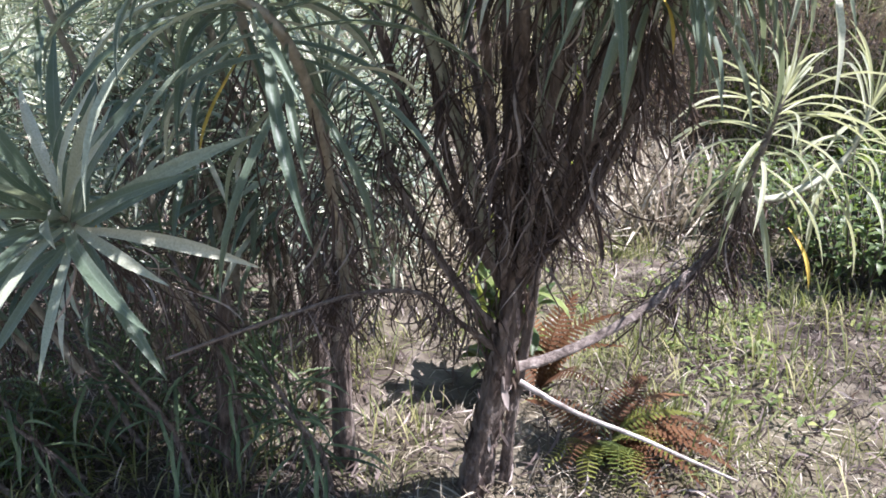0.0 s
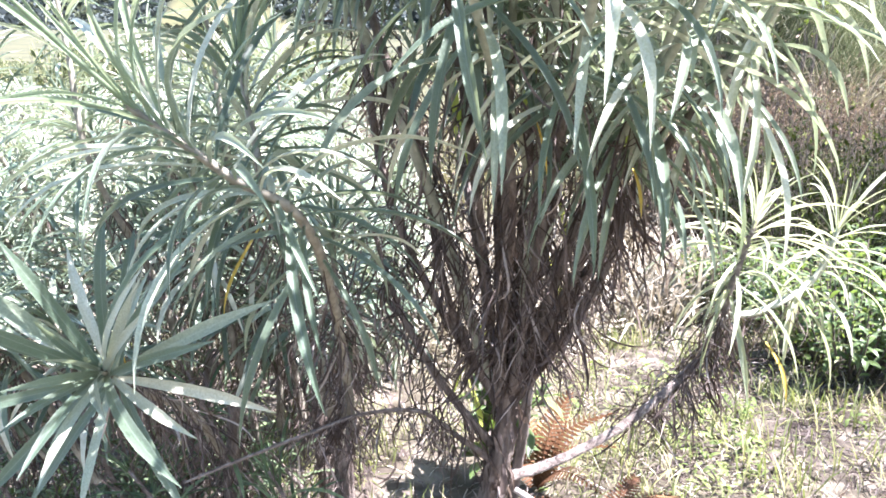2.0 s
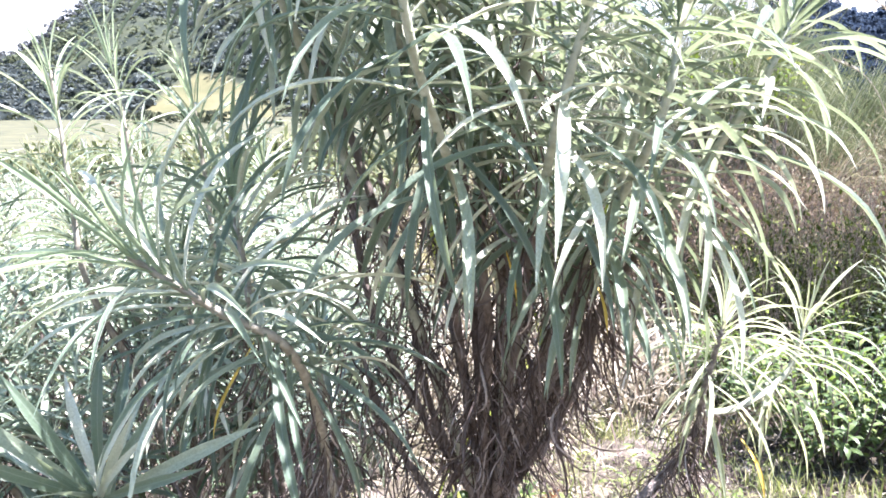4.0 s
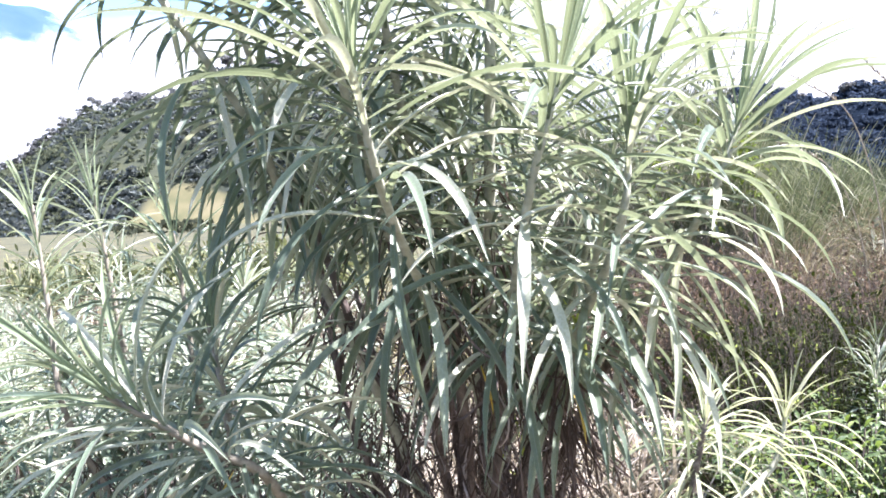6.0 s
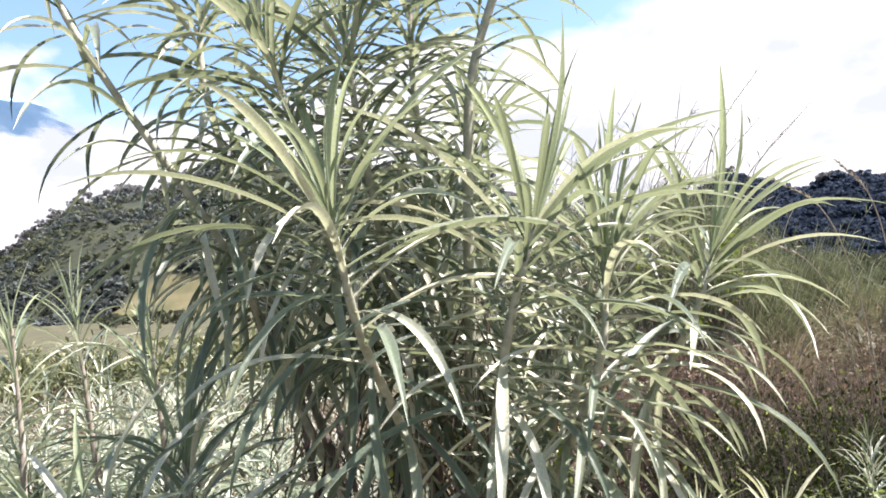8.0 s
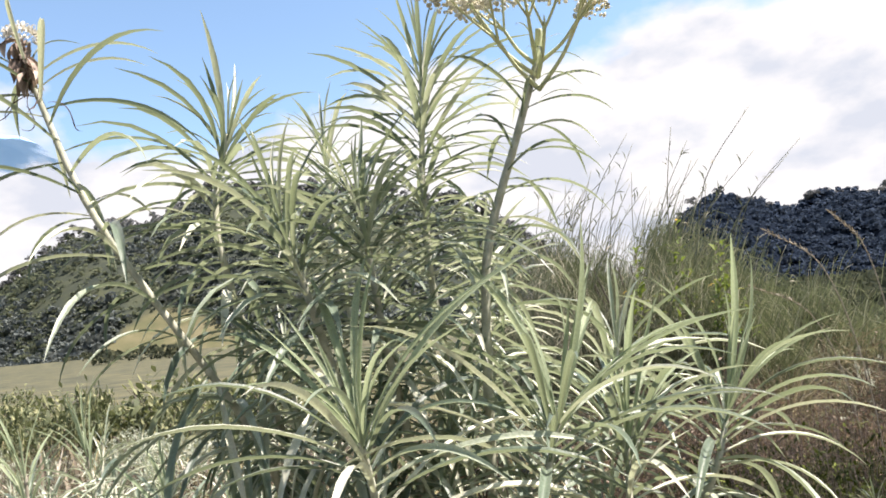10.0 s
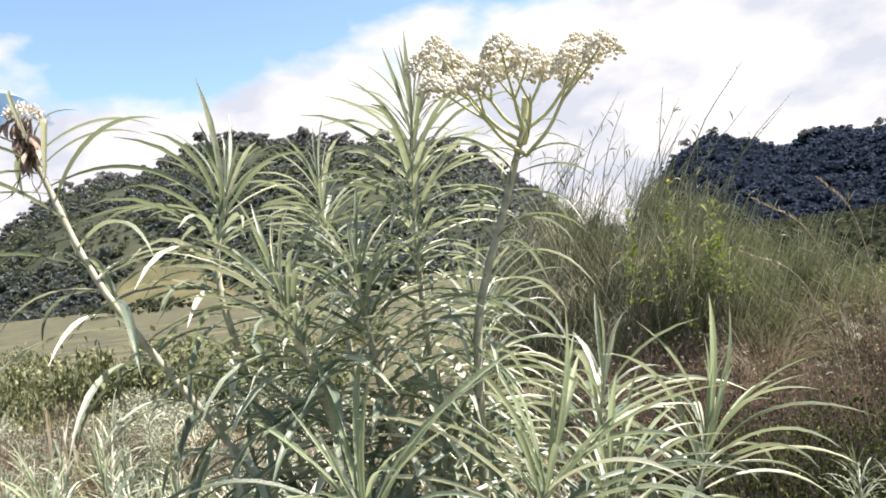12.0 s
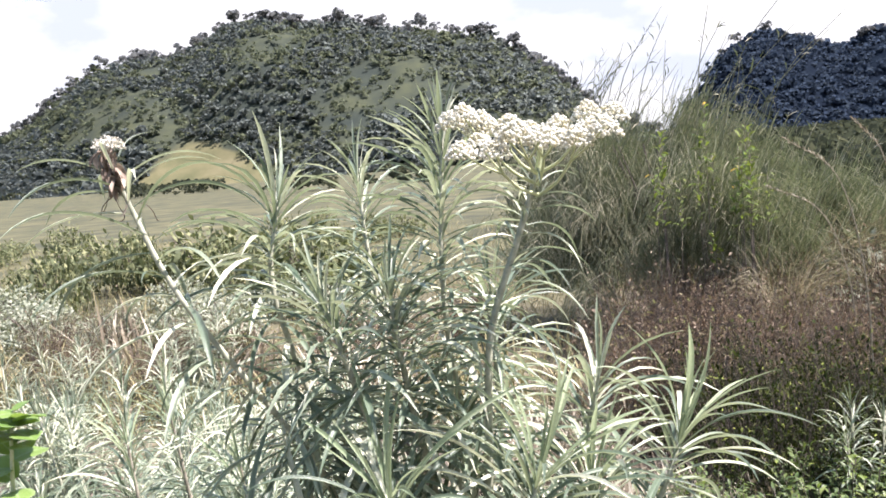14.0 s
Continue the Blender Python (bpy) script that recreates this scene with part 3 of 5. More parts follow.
def far_mountain():
    """A distant peak, its haze painted in as blue; cloud hides its lower flanks."""
    m, N, L = material("haze_blue_mountain")
    out, p, co = N("ShaderNodeOutputMaterial"), N("ShaderNodeBsdfPrincipled"), N("ShaderNodeTexCoord")
    p.inputs["Roughness"].default_value, p.inputs["Specular IOR Level"].default_value = 1.0, 0.0
    n = N("ShaderNodeTexNoise")
    n.inputs["Scale"].default_value, n.inputs["Detail"].default_value = 0.006, 6
    L(co.outputs["Object"], n.inputs["Vector"])
    # both blues stand for distance haze, not for the rock itself
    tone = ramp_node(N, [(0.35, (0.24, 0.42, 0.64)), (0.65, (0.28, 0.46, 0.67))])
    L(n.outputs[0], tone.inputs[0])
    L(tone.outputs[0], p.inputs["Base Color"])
    sep = N("ShaderNodeSeparateXYZ")
    L(co.outputs["Object"], sep.inputs[0])
    edge = N("ShaderNodeMath")
    edge.operation = "MULTIPLY_ADD"
    L(n.outputs[0], edge.inputs[0])
    edge.inputs[1].default_value = -150
    L(sep.outputs[2], edge.inputs[2])
    mr = N("ShaderNodeMapRange")
    mr.inputs["From Min"].default_value, mr.inputs["From Max"].default_value = 1060, 1095
    L(edge.outputs[0], mr.inputs["Value"])
    clear, mix = N("ShaderNodeBsdfTransparent"), N("ShaderNodeMixShader")
    L(mr.outputs[0], mix.inputs[0])
    L(clear.outputs[0], mix.inputs[1])
    L(p.outputs[0], mix.inputs[2])
    L(mix.outputs[0], out.inputs[0])
    rad, th = np.linspace(0, 640, 40), np.linspace(0, 2 * np.pi, 72, endpoint=False)
    R, T = np.meshgrid(rad, th, indexing="ij")
    X, Y = R * np.cos(T) - 2480, R * np.sin(T) + 3300
    Z = 1300 * np.exp(-R / 5000) - R * 0.15
    for i in range(40):
        for j in range(72):
            Z[i, j] += 26 * noise.fractal(Vector((X[i, j] * 0.004, Y[i, j] * 0.004, 3.0)), 1.0, 2.0, 4) * min(1, R[i, j] / 200)
    faces = [(i * 72 + j, i * 72 + (j + 1) % 72, (i + 1) * 72 + (j + 1) % 72, (i + 1) * 72 + j) for i in range(39) for j in range(72)]
    me = bpy.data.meshes.new("mountain")
    me.from_pydata(np.stack([X, Y, Z], -1).reshape(-1, 3).tolist(), [], faces)
    return tagged(part("mountain", smooth(me), m), "distant mountain peak above the clouds, blue haze in its colour", "mountain", kind="structure")


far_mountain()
QUAD = np.array([[-1, -0.6, 0], [0.9, -0.8, 0.1], [1, 0.7, -0.1], [-0.8, 0.9, 0.1]]) * 0.5


def clump_mesh(name, pieces, each, grain=(0.35, 0.85)):
    """One mesh of many ragged leaf clumps: pieces are (centre, radii)."""
    rs = np.random.RandomState(7)
    c = np.repeat(np.array([p[0] for p in pieces]), each, 0)
    r = np.repeat(np.array([p[1] for p in pieces]), each, 0)
    d = rs.normal(size=c.shape)
    d[:, 2] = np.abs(d[:, 2]) + 0.1
    d /= np.linalg.norm(d, axis=1)[:, None]
    n = d + rs.normal(size=c.shape) * 0.8
    n /= np.linalg.norm(n, axis=1)[:, None]
    side = np.cross(n, rs.normal(size=c.shape))
    side /= np.linalg.norm(side, axis=1)[:, None] + 1e-6
    turn = np.stack([side, np.cross(n, side), n], 1)
    size = (rs.uniform(*grain, size=len(c)) * r.mean(1))[:, None, None]
    at = c + d * r * rs.uniform(0.72, 1.0, size=(len(c), 1))
    v = (np.einsum("qk,nkj->nqj", QUAD, turn) * size + at[:, None, :]).reshape(-1, 3)
    me = bpy.data.meshes.new(name)
    me.from_pydata(v.tolist(), [], np.arange(len(v)).reshape(-1, 4).tolist())
    return me


def build_wood(name, grid, mat, label, count, size, seed, gaps, band=(0, 48)):
    X, Y, Z = grid
    rs = np.random.RandomState(seed)
    pieces = []
    while len(pieces) < count:
        i, j = rs.randint(X.shape[0]), rs.randint(*band)
        x, y, z = X[i, j], Y[i, j], Z[i, j]
        if noise.noise(Vector((x * 0.022 + seed, y * 0.03, z * 0.03))) < gaps:
            continue
        if x / y > -0.62 and z / y > 0.05 and rs.rand() < 0.25:
            continue
        # a tongue of open meadow climbs the foot of the hill
        if z / y < 0.094 - 5.5 * (x / y + 0.455) ** 2:
            continue
        x, y = x + rs.uniform(-2, 2), y + rs.uniform(-2, 2)
        h = size * rs.uniform(0.6, 1.3)
        for k in range(3):
            r = h * rs.uniform(0.28, 0.5)
            pieces.append((np.array([x + rs.uniform(-1, 1) * h * 0.4, y + rs.uniform(-1, 1) * h * 0.4, z + h * rs.uniform(0.1, 0.8)]),
                           np.array([r, r, r * rs.uniform(0.6, 0.9)])))
    return tagged(part(name, clump_mesh(name, pieces, 8, (0.6, 1.2)), mat), label, "woods", kind="stuff")


build_wood("hillside_wood", GRID_L, mat_tree, "scattered green trees and scrub over the hillside", 16000, 2.6, 3, -0.45)
build_wood("hillside_wood", GRID_L, mat_tree_dark_haze, "groves of dark trees on the hillside, greyed with haze", 19000, 3.0, 13, -0.12)
build_wood("crest_wood", GRID_L, mat_crest_haze, "uneven row of dark trees along the crest, greyed with haze", 1500, 5.4, 17, -0.05, (40, 50))
build_wood("crest_wood", GRID_R, mat_tree_haze, "uneven row of trees along the crest, blue haze in their colour", 2600, 5.6, 18, -0.15, (38, 52))
build_wood("foot_wood", GRID_L, mat_tree_dark_haze, "dark trees along the foot of the hill, greyed with haze", 3000, 4.2, 19, -0.05, (0, 9))
build_wood("hillside_wood", GRID_R, mat_tree_haze, "dense trees covering the hill, blue haze in their colour", 16000, 3.6, 9, -0.6)


def build_scrub():
    """Low woods on the plain in front of the hills, thicker and darker to the right."""
    rs = np.random.RandomState(4)
    pieces, dark = [], []
    for k in range(4200):
        y = rs.uniform(24, 330)
        left = k % 5 == 0
        x = rs.uniform(-1.0, 0.1) * y if left else rs.uniform(0.02, 1.0) * y
        if left and y < 110:
            continue
        if left and noise.noise(Vector((x * 0.03, y * 0.03, 2))) < 0.22:
            continue
        shade = x / y > 0.19
        h = rs.uniform(1.2, 3.6) * min(1.0, (0.5 if shade else 0.3) + y / 160)
        z = float(ground_height(x, y))
        for _ in range(3):
            r = h * rs.uniform(0.3, 0.55)
            (dark if shade else pieces).append((np.array([x + rs.uniform(-.5, .5) * h, y + rs.uniform(-.5, .5) * h, z + h * rs.uniform(0.1, 0.6)]), np.array([r * 1.3, r * 1.3, r * 0.8])))
    tagged(part("far_scrub", clump_mesh("far_scrub", pieces, 10), mat_scrub), "dark scrub over the plain below the hills", "scrub", kind="stuff")
    tagged(part("far_wood", clump_mesh("far_wood", dark, 14, (0.18, 0.45)), mat_scrub), "low dark trees over the plain", "woods", kind="stuff")


build_scrub()


def far_tree(seed, height):
    rnd = random.Random(seed)
    ob = thing("tree", "slender dark tree with an open crown, greyed with haze, on the hill crest", "tree", "trees on the crests")
    lean = rnd.uniform(-0.6, 0.6)
    limbs = Pile()
    limbs.add(tube_shape([(0, 0, -0.8), (lean * 0.4, 0, height * 0.5), (lean, 0, height * 0.9)], [0.16, 0.11, 0.05], 5, 0, 0, 4))
    pieces = []
    for k in range(5):
        a = rnd.uniform(0, 6.28)
        z = height * rnd.uniform(0.55, 1.0)
        tip = (lean + math.cos(a) * height * 0.22, math.sin(a) * height * 0.22, z)
        limbs.add(tube_shape([(lean * 0.6, 0, z * 0.75), tip], [0.06, 0.03], 4, 0, 0, 2))
        r = height * rnd.uniform(0.13, 0.23)
        pieces.append((np.array(tip), np.array([r * 1.2, r * 1.2, r * 1.25])))
    part("trunk", limbs.mesh("trunk"), mat_trunk_far, ob)
    part("crown", clump_mesh("crown", pieces, 22), mat_crest_haze, ob)
    return ob


def plant_crest(grid, trees, count, seed):
    X, Y, Z = grid
    rs = np.random.RandomState(seed)
    for _ in range(count):
        i = rs.randint(6, X.shape[0] - 6)
        j = int(np.argmax(Z[i] / Y[i])) + rs.randint(-1, 2)
        k = rs.randint(len(trees))
        m = pose(X[i, j], Y[i, j], Z[i, j], 0, 0, rs.uniform(0, 360))
        ob = copy_thing(trees[k], m)
        ob.scale = (rs.uniform(0.42, 0.9),) * 3


crest_trees = [far_tree(k, h) for k, h in enumerate((9.0, 11.0, 7.5, 10.0))]
plant_crest(GRID_L, crest_trees, 200, 2)
plant_crest(GRID_R, crest_trees[:2], 70, 3)
for k, ob in enumerate(crest_trees):
    i, j = 40 + 12 * k, 47
    ob.matrix_basis = Matrix.Translation((GRID_L[0][i, j], GRID_L[1][i, j], GRID_L[2][i, j]))

# ---- the large silver-leaved shrub ----
shrub = thing("shrub", "tall silver-leaved shrub with woody trunk and withered lower leaves", "shrub", at=(0, 0, 0))
TRUNK = [(0.045, 1.06, -0.09), (0.062, 1.045, 0.06), (0.095, 1.01, 0.24), (0.115, 0.985, 0.40), (0.11, 0.97, 0.52)]
part("trunk", shape_mesh("trunk", tube_shape(TRUNK, [0.033, 0.024, 0.019, 0.015, 0.010], 22, 0.34, 3, 22)), mat_bark, shrub, "ridged grey-brown trunk")
part("trunk", shape_mesh("trunk", tube_shape([(0.105, 1.07, -0.09), (0.115, 1.07, 0.1), (0.135, 1.07, 0.25), (0.15, 1.03, 0.42), (0.155, 1.0, 0.55)],
                                            [0.011, 0.009, 0.008, 0.008, 0.007], 18, 0.36, 5, 22)), mat_bark, shrub, "ridged grey-brown trunk")

# loose strips of bark
rnd = random.Random(14)
flakes = Pile()
for k in range(150):
    p, d = curve_at(TRUNK, rnd.uniform(0.1, 0.95))
    a = rnd.uniform(0, 360)
    out = Matrix.Rotation(radians(a), 3, "Z") @ Vector((rnd.uniform(0.018, 0.026), 0, 0))
    q = rnd.uniform(0.02, 0.06)
    flakes.add(leaf_shape(rnd.choice((-80, 80)), rnd.uniform(-25, 25), 900 + k, 5, 3, 0.09, 0.5, 1.0, 14), Matrix.Translation(p + out) @ pose(0, 0, 0, 0, 0, a), (q, q, q))
tagged(part("loose_bark", flakes.mesh("loose_bark"), mat_dead_mass, shrub), "loose grey-brown strips of bark", kind="stuff")

# each stem: points from its foot on the trunk to the heart of its rosette; leaves, leaf length, height where the green begins, hanging leaves
FRONT_STEMS = [
    ([(0.100, 0.960, 0.42), (0.130, 0.76, 0.82), (0.087, 0.530, 1.085), (0.074, 0.465, 1.212)], 57, 0.192, 0.94, 12),
    ([(0.125, 0.960, 0.44), (0.170, 0.74, 0.84), (0.221, 0.568, 1.067), (0.265, 0.560, 1.205)], 60, 0.196, 0.92, 14),
    ([(0.130, 0.970, 0.44), (0.240, 0.80, 0.80), (0.316, 0.620, 1.030), (0.342, 0.625, 1.158)], 57, 0.180, 0.87, 20),
    ([(0.140, 0.980, 0.44), (0.300, 0.88, 0.80), (0.445, 0.760, 1.060), (0.503, 0.785, 1.172)], 60, 0.200, 0.90, 16),
]
BACK_STEMS = [
    ([(0.090, 0.970, 0.45), (-0.040, 0.84, 0.92), (-0.150, 0.750, 1.43), (-0.147, 0.785, 1.625)], 98, 0.172, 1.15, 8),
    ([(0.100, 0.980, 0.45), (0.080, 0.74, 0.95), (0.010, 0.620, 1.31), (-0.027, 0.600, 1.460)], 104, 0.158, 1.05, 10),
    ([(0.110, 0.980, 0.46), (0.100, 0.78, 0.98), (0.075, 0.670, 1.30), (0.059, 0.655, 1.478)], 125, 0.165, 1.02, 12),
    ([(0.120, 0.990, 0.46), (0.140, 0.84, 1.00), (0.128, 0.780, 1.42), (0.142, 0.820, 1.705)], 175, 0.168, 1.06, 12),
    ([(0.100, 1.010, 0.46), (0.020, 1.00, 1.00), (-0.045, 1.020, 1.45), (-0.060, 1.030, 1.655)], 81, 0.158, 1.15, 0),
    ([(0.150, 1.010, 0.46), (0.240, 0.96, 0.80), (0.340, 0.890, 1.10), (0.384, 0.880, 1.262)], 64, 0.185, 0.92, 16),
    ([(0.130, 1.020, 0.46), (0.180, 0.97, 0.90), (0.195, 0.940, 1.20), (0.200, 0.930, 1.420)], 117, 0.160, 0.98, 14),
    ([(0.080, 0.990, 0.44), (-0.040, 0.90, 0.75), (-0.090, 0.880, 1.10), (-0.110, 0.880, 1.300)], 32, 0.155, 1.05, 4),
    ([(0.110, 0.950, 0.46), (0.120, 0.80, 0.80), (0.130, 0.740, 1.05), (0.140, 0.730, 1.240)], 81, 0.165, 0.94, 18),
    ([(0.140, 0.970, 0.46), (0.230, 0.82, 0.75), (0.290, 0.740, 0.95), (0.320, 0.690, 1.080)], 39, 0.170, 0.84, 20),
]
dead_pile = Pile()


def shrub_stem(k, points, count, size, green_from, hang, single):
    way = [Vector(p) for p in points]
    way[1] += Vector((0.012 * math.sin(k * 2.1), 0.01, 0))
    cut = next(q / 200 for q in range(200) if curve_at(way, q / 200)[0].z >= green_from)
    green = 1 - cut
    radius = [0.0072, 0.0058, 0.0050, 0.0030]
    old = [curve_at(way, cut * q / 5)[0] for q in range(6)]
    fresh = [curve_at(way, cut + green * q / 5)[0] for q in range(6)]
    part("stem", shape_mesh("stem", tube_shape(old, [np.interp(cut * q / 5 * 3, range(4), radius) for q in range(6)], 9, 0.16, k, 4)), mat_bark, shrub, "brown woody stem")
    low = part("stem", shape_mesh("stem", tube_shape(fresh, [np.interp((cut + green * q / 5) * 3, range(4), radius) for q in range(6)], 9, 0.06, k, 4)), mat_stem, shrub, "pale woolly stem")
    if single:
        leafy(low, way, 0.99, cut, count, size * 1.05, 50 + k, oldest=0.84, turn0=k * 40, crowd=2.1, first=0.68)
    else:
        pile = Pile()
        leafy(low, way, 0.99, cut, count, size, 50 + k, pile, oldest=0.95, turn0=k * 40, youngest=0.07, crowd=1.15)
        tagged(part("foliage", pile.mesh("foliage"), mat_leaf_mass, low), "long narrow silver-green leaves", kind="stuff")
    if hang:
        part_way = cut + 0.45 * green
        leafy(low, way, part_way, cut, hang, size * 0.95, 364 + k, oldest=1.0, turn0=k * 70, youngest=0.78, crowd=0.8)
    withered(way, 0.06, cut + 0.06, 90 if single else 66, 0.115, 90 + k, dead_pile, low, 20)


for k, row in enumerate(FRONT_STEMS):
    shrub_stem(k, *row, True)
for k, row in enumerate(BACK_STEMS):
    shrub_stem(k + 4, *row, False)

# the stem that leans out to the left and ends in a dry flower head
LEAN = [(0.09, 0.97, 0.45), (0.02, 0.87, 0.76), (-0.076, 0.775, 1.055), (-0.101, 0.720, 1.178), (-0.139, 0.680, 1.268), (-0.262, 0.632, 1.485), (-0.325, 0.622, 1.645), (-0.339, 0.614, 1.705)]
lean = part("stem", shape_mesh("stem", tube_shape(LEAN, [0.009, 0.0075, 0.0062, 0.0054, 0.0048, 0.0043, 0.0038, 0.0035], 10, 0.06, 4, 7)), mat_stem, shrub, "pale woolly leaning stem")
leafy(lean, LEAN, 0.93, 0.36, 50, 0.20, 71, youngest=0.42, oldest=0.95)
leafy(lean, LEAN, 0.56, 0.34, 18, 0.165, 72, None, 1.0, 60, 0.5)
leafy(lean, LEAN, 0.74, 0.40, 26, 0.165, 75, None, 1.0, 10, 0.55)
withered(LEAN, 0.02, 0.26, 110, 0.10, 73, dead_pile, lean, 20)
head_pile, fluff = Pile(), Pile()
rnd = random.Random(5)
HEAD = Vector((-0.339, 0.614, 1.722))
for k in range(300):
    d = Vector((rnd.gauss(0, 1), rnd.gauss(0, 1), abs(rnd.gauss(0.3, 0.7)))).normalized()
    place = HEAD + Vector((0, 0, 0.004)) + Vector((d.x * 1.1, d.y * 1.1, d.z * 0.8)) * rnd.uniform(0.012, 0.0195)
    fluff.add(leaf_shape(70, rnd.uniform(20, 90), k, 3, 3, 0.22, 0.6), Matrix.Translation(place) @ d.to_track_quat("Z", "Y").to_matrix().to_4x4() @ pose(0, 0, 0, 0, 0, rnd.uniform(0, 360)), (rnd.uniform(0.004, 0.0075),) * 3)
for k in range(64):
    place = HEAD + Vector((rnd.uniform(-.010, .010), rnd.uniform(-.010, .010), rnd.uniform(-.050, .004)))
    head_pile.add(leaf_shape(-35, rnd.uniform(20, 60), k, 5, 3, 0.11, 0.9, 1.0, 18), Matrix.Translation(place) @ pose(0, 0, 0, 0, rnd.uniform(-10, 30), rnd.uniform(0, 360)), (rnd.uniform(0.018, 0.036),) * 3)
part("flower_head", fluff.mesh("flower_head"), mat_fluff, lean, "pale fluffy seed head")
part("bract", head_pile.mesh("bract"), mat_dry_head, lean, "shrivelled brown bracts")
withered([(-0.32, 0.62, 1.64), (-0.338, 0.614, 1.685)], 0, 1, 7, 0.07, 74, dead_pile, lean, 7)

# the flowering stem
FLOWER = [(0.13, 0.97, 0.45), (0.175, 0.72, 1.00), (0.197, 0.668, 1.29), (0.213, 0.665, 1.41), (0.262, 0.672, 1.54), (0.298, 0.680, 1.635)]
bloom = part("stem", shape_mesh("stem", tube_shape(FLOWER, [0.009, 0.0075, 0.0062, 0.0056, 0.005, 0.0042], 10, 0.06, 9, 7)), mat_stem, shrub, "pale woolly flowering stem")
leafy(bloom, FLOWER, 0.95, 0.30, 46, 0.14, 81, None, 0.95, 20, 0.35)
withered(FLOWER, 0.02, 0.30, 120, 0.10, 82, dead_pile, bloom, 20)

# flat-topped cluster of papery white flowers
FORK = Vector((0.298, 0.680, 1.632))
cluster = part("inflorescence", shape_mesh("inflorescence", tube_shape([FORK, FORK + Vector((0.004, -0.012, 0.022)), FORK + Vector((0.006, -0.02, 0.04))],
                                                                        [0.0058, 0.005, 0.004], 8)), mat_flower_stalk, shrub, "flat-topped cluster of papery white flowers")
bm = bmesh.new()
bmesh.ops.create_icosphere(bm, subdivisions=1, radius=1)
for v in bm.verts:
    r = 1 + 0.10 * noise.noise(v.co * 3.1)
    v.co *= r
    v.co.z = v.co.z * (1.05 if v.co.z < 0 else 0.8)
for f in bm.faces:
    f.smooth = True
bud_shape = (np.array([v.co[:] for v in bm.verts]), np.array([[v.index for v in f.verts] for f in bm.faces]), np.full((len(bm.verts), 2), 0.5))
bud_rest = Pile()
bud_mesh = bpy.data.meshes.new("bud")
bm.to_mesh(bud_mesh)
bm.free()
bud_mesh.materials.append(mat_bud)
rnd = random.Random(12)
# five main stalks, each split into smaller ones that end in a tight head of buds
ARMS = [(-0.02, -0.165, 0.040), (-0.095, -0.085, 0.072), (-0.078, -0.135, 0.034), (-0.060, -0.050, 0.070), (0.015, -0.095, 0.054), (0.070, -0.140, 0.048), (0.085, -0.055, 0.070)]
for k, h in enumerate(ARMS):
    low = FORK + Vector((0, 0, -0.016 * (k % 3)))
    split = low.lerp(FORK + Vector(h), 0.62) + Vector((0, 0, -0.006))
    part("flower_stalk", shape_mesh("flower_stalk", tube_shape([low, low.lerp(split, 0.5) + Vector((h[0] * 0.06, h[1] * 0.06, -0.003)), split], [0.0030, 0.0024, 0.0021], 7)), mat_flower_stalk, cluster)
    for b in range(3):
        a = k * 0.7 + b * math.pi * 2 / 3 + rnd.uniform(-0.3, 0.3)
        top = FORK + Vector(h) + Vector((math.cos(a) * 0.024, math.sin(a) * 0.030, rnd.uniform(-0.012, 0.016)))
        part("flower_stalk", shape_mesh("flower_stalk", tube_shape([split, split.lerp(top, 0.6) + Vector((0, 0, -0.003)), top], [0.0017, 0.0014, 0.0012], 6, sub=3)), mat_flower_stalk, cluster)
        for j in range(110):
            t, r = j * 2.4, rnd.uniform(0.0205, 0.0235) * math.sqrt((j + 0.3) / 110)
            q = rnd.uniform(0.0017, 0.0029)
            out = Vector((math.cos(t) * r, math.sin(t) * r, 0.013 - r * r * 46 + rnd.uniform(-0.003, 0.003)))
            m = Matrix.Translation(top + out) @ pose(0, 0, 0, math.degrees(-out.y * 40), math.degrees(out.x * 40), rnd.uniform(0, 360)) @ Matrix.Diagonal((q, q, q * rnd.uniform(1.1, 1.5), 1))
            if j % 8 == 0:
                part("bud", bud_mesh, None, cluster).matrix_basis = m
            else:
                bud_rest.add(bud_shape, m)
tagged(part("bud_mass", bud_rest.mesh("bud_mass"), mat_bud_mass, cluster), "small papery white buds", kind="stuff")
for k in range(9):
    p, d = curve_at([FORK + Vector((0, 0, -0.05)), FORK + Vector((0, -0.02, 0.02))], rnd.random())
    part("bract", LEAF_MESHES[2 + k % 3][k % 4], None, cluster, "small narrow bract").matrix_basis = leaf_pose(p, d, k * 137.5, 0.3, rnd.uniform(0.04, 0.08), rnd)

# low branch to the right, bare at first, with two bright rosettes at its end
ARM = [(0.12, 1.06, 0.225), (0.20, 1.085, 0.245), (0.32, 1.13, 0.30), (0.43, 1.175, 0.385), (0.492, 1.20, 0.465), (0.505, 1.20, 0.54), (0.525, 1.21, 0.61), (0.545, 1.22, 0.675)]
arm = part("branch", shape_mesh("branch", tube_shape(ARM, [0.0096, 0.0084, 0.0076, 0.007, 0.0066, 0.006, 0.0052, 0.0035], 12, 0.25, 6, 10)), mat_branch, shrub, "bare weathered side branch")
leafy(arm, ARM, 0.99, 0.72, 52, 0.165, 61, stock=PALE_MESHES, crowd=1.7)
withered(ARM, 0.30, 0.68, 250, 0.12, 62, dead_pile, arm, 24)
ARM2 = [(0.500, 1.20, 0.50), (0.58, 1.24, 0.50), (0.68, 1.29, 0.55), (0.715, 1.30, 0.648)]
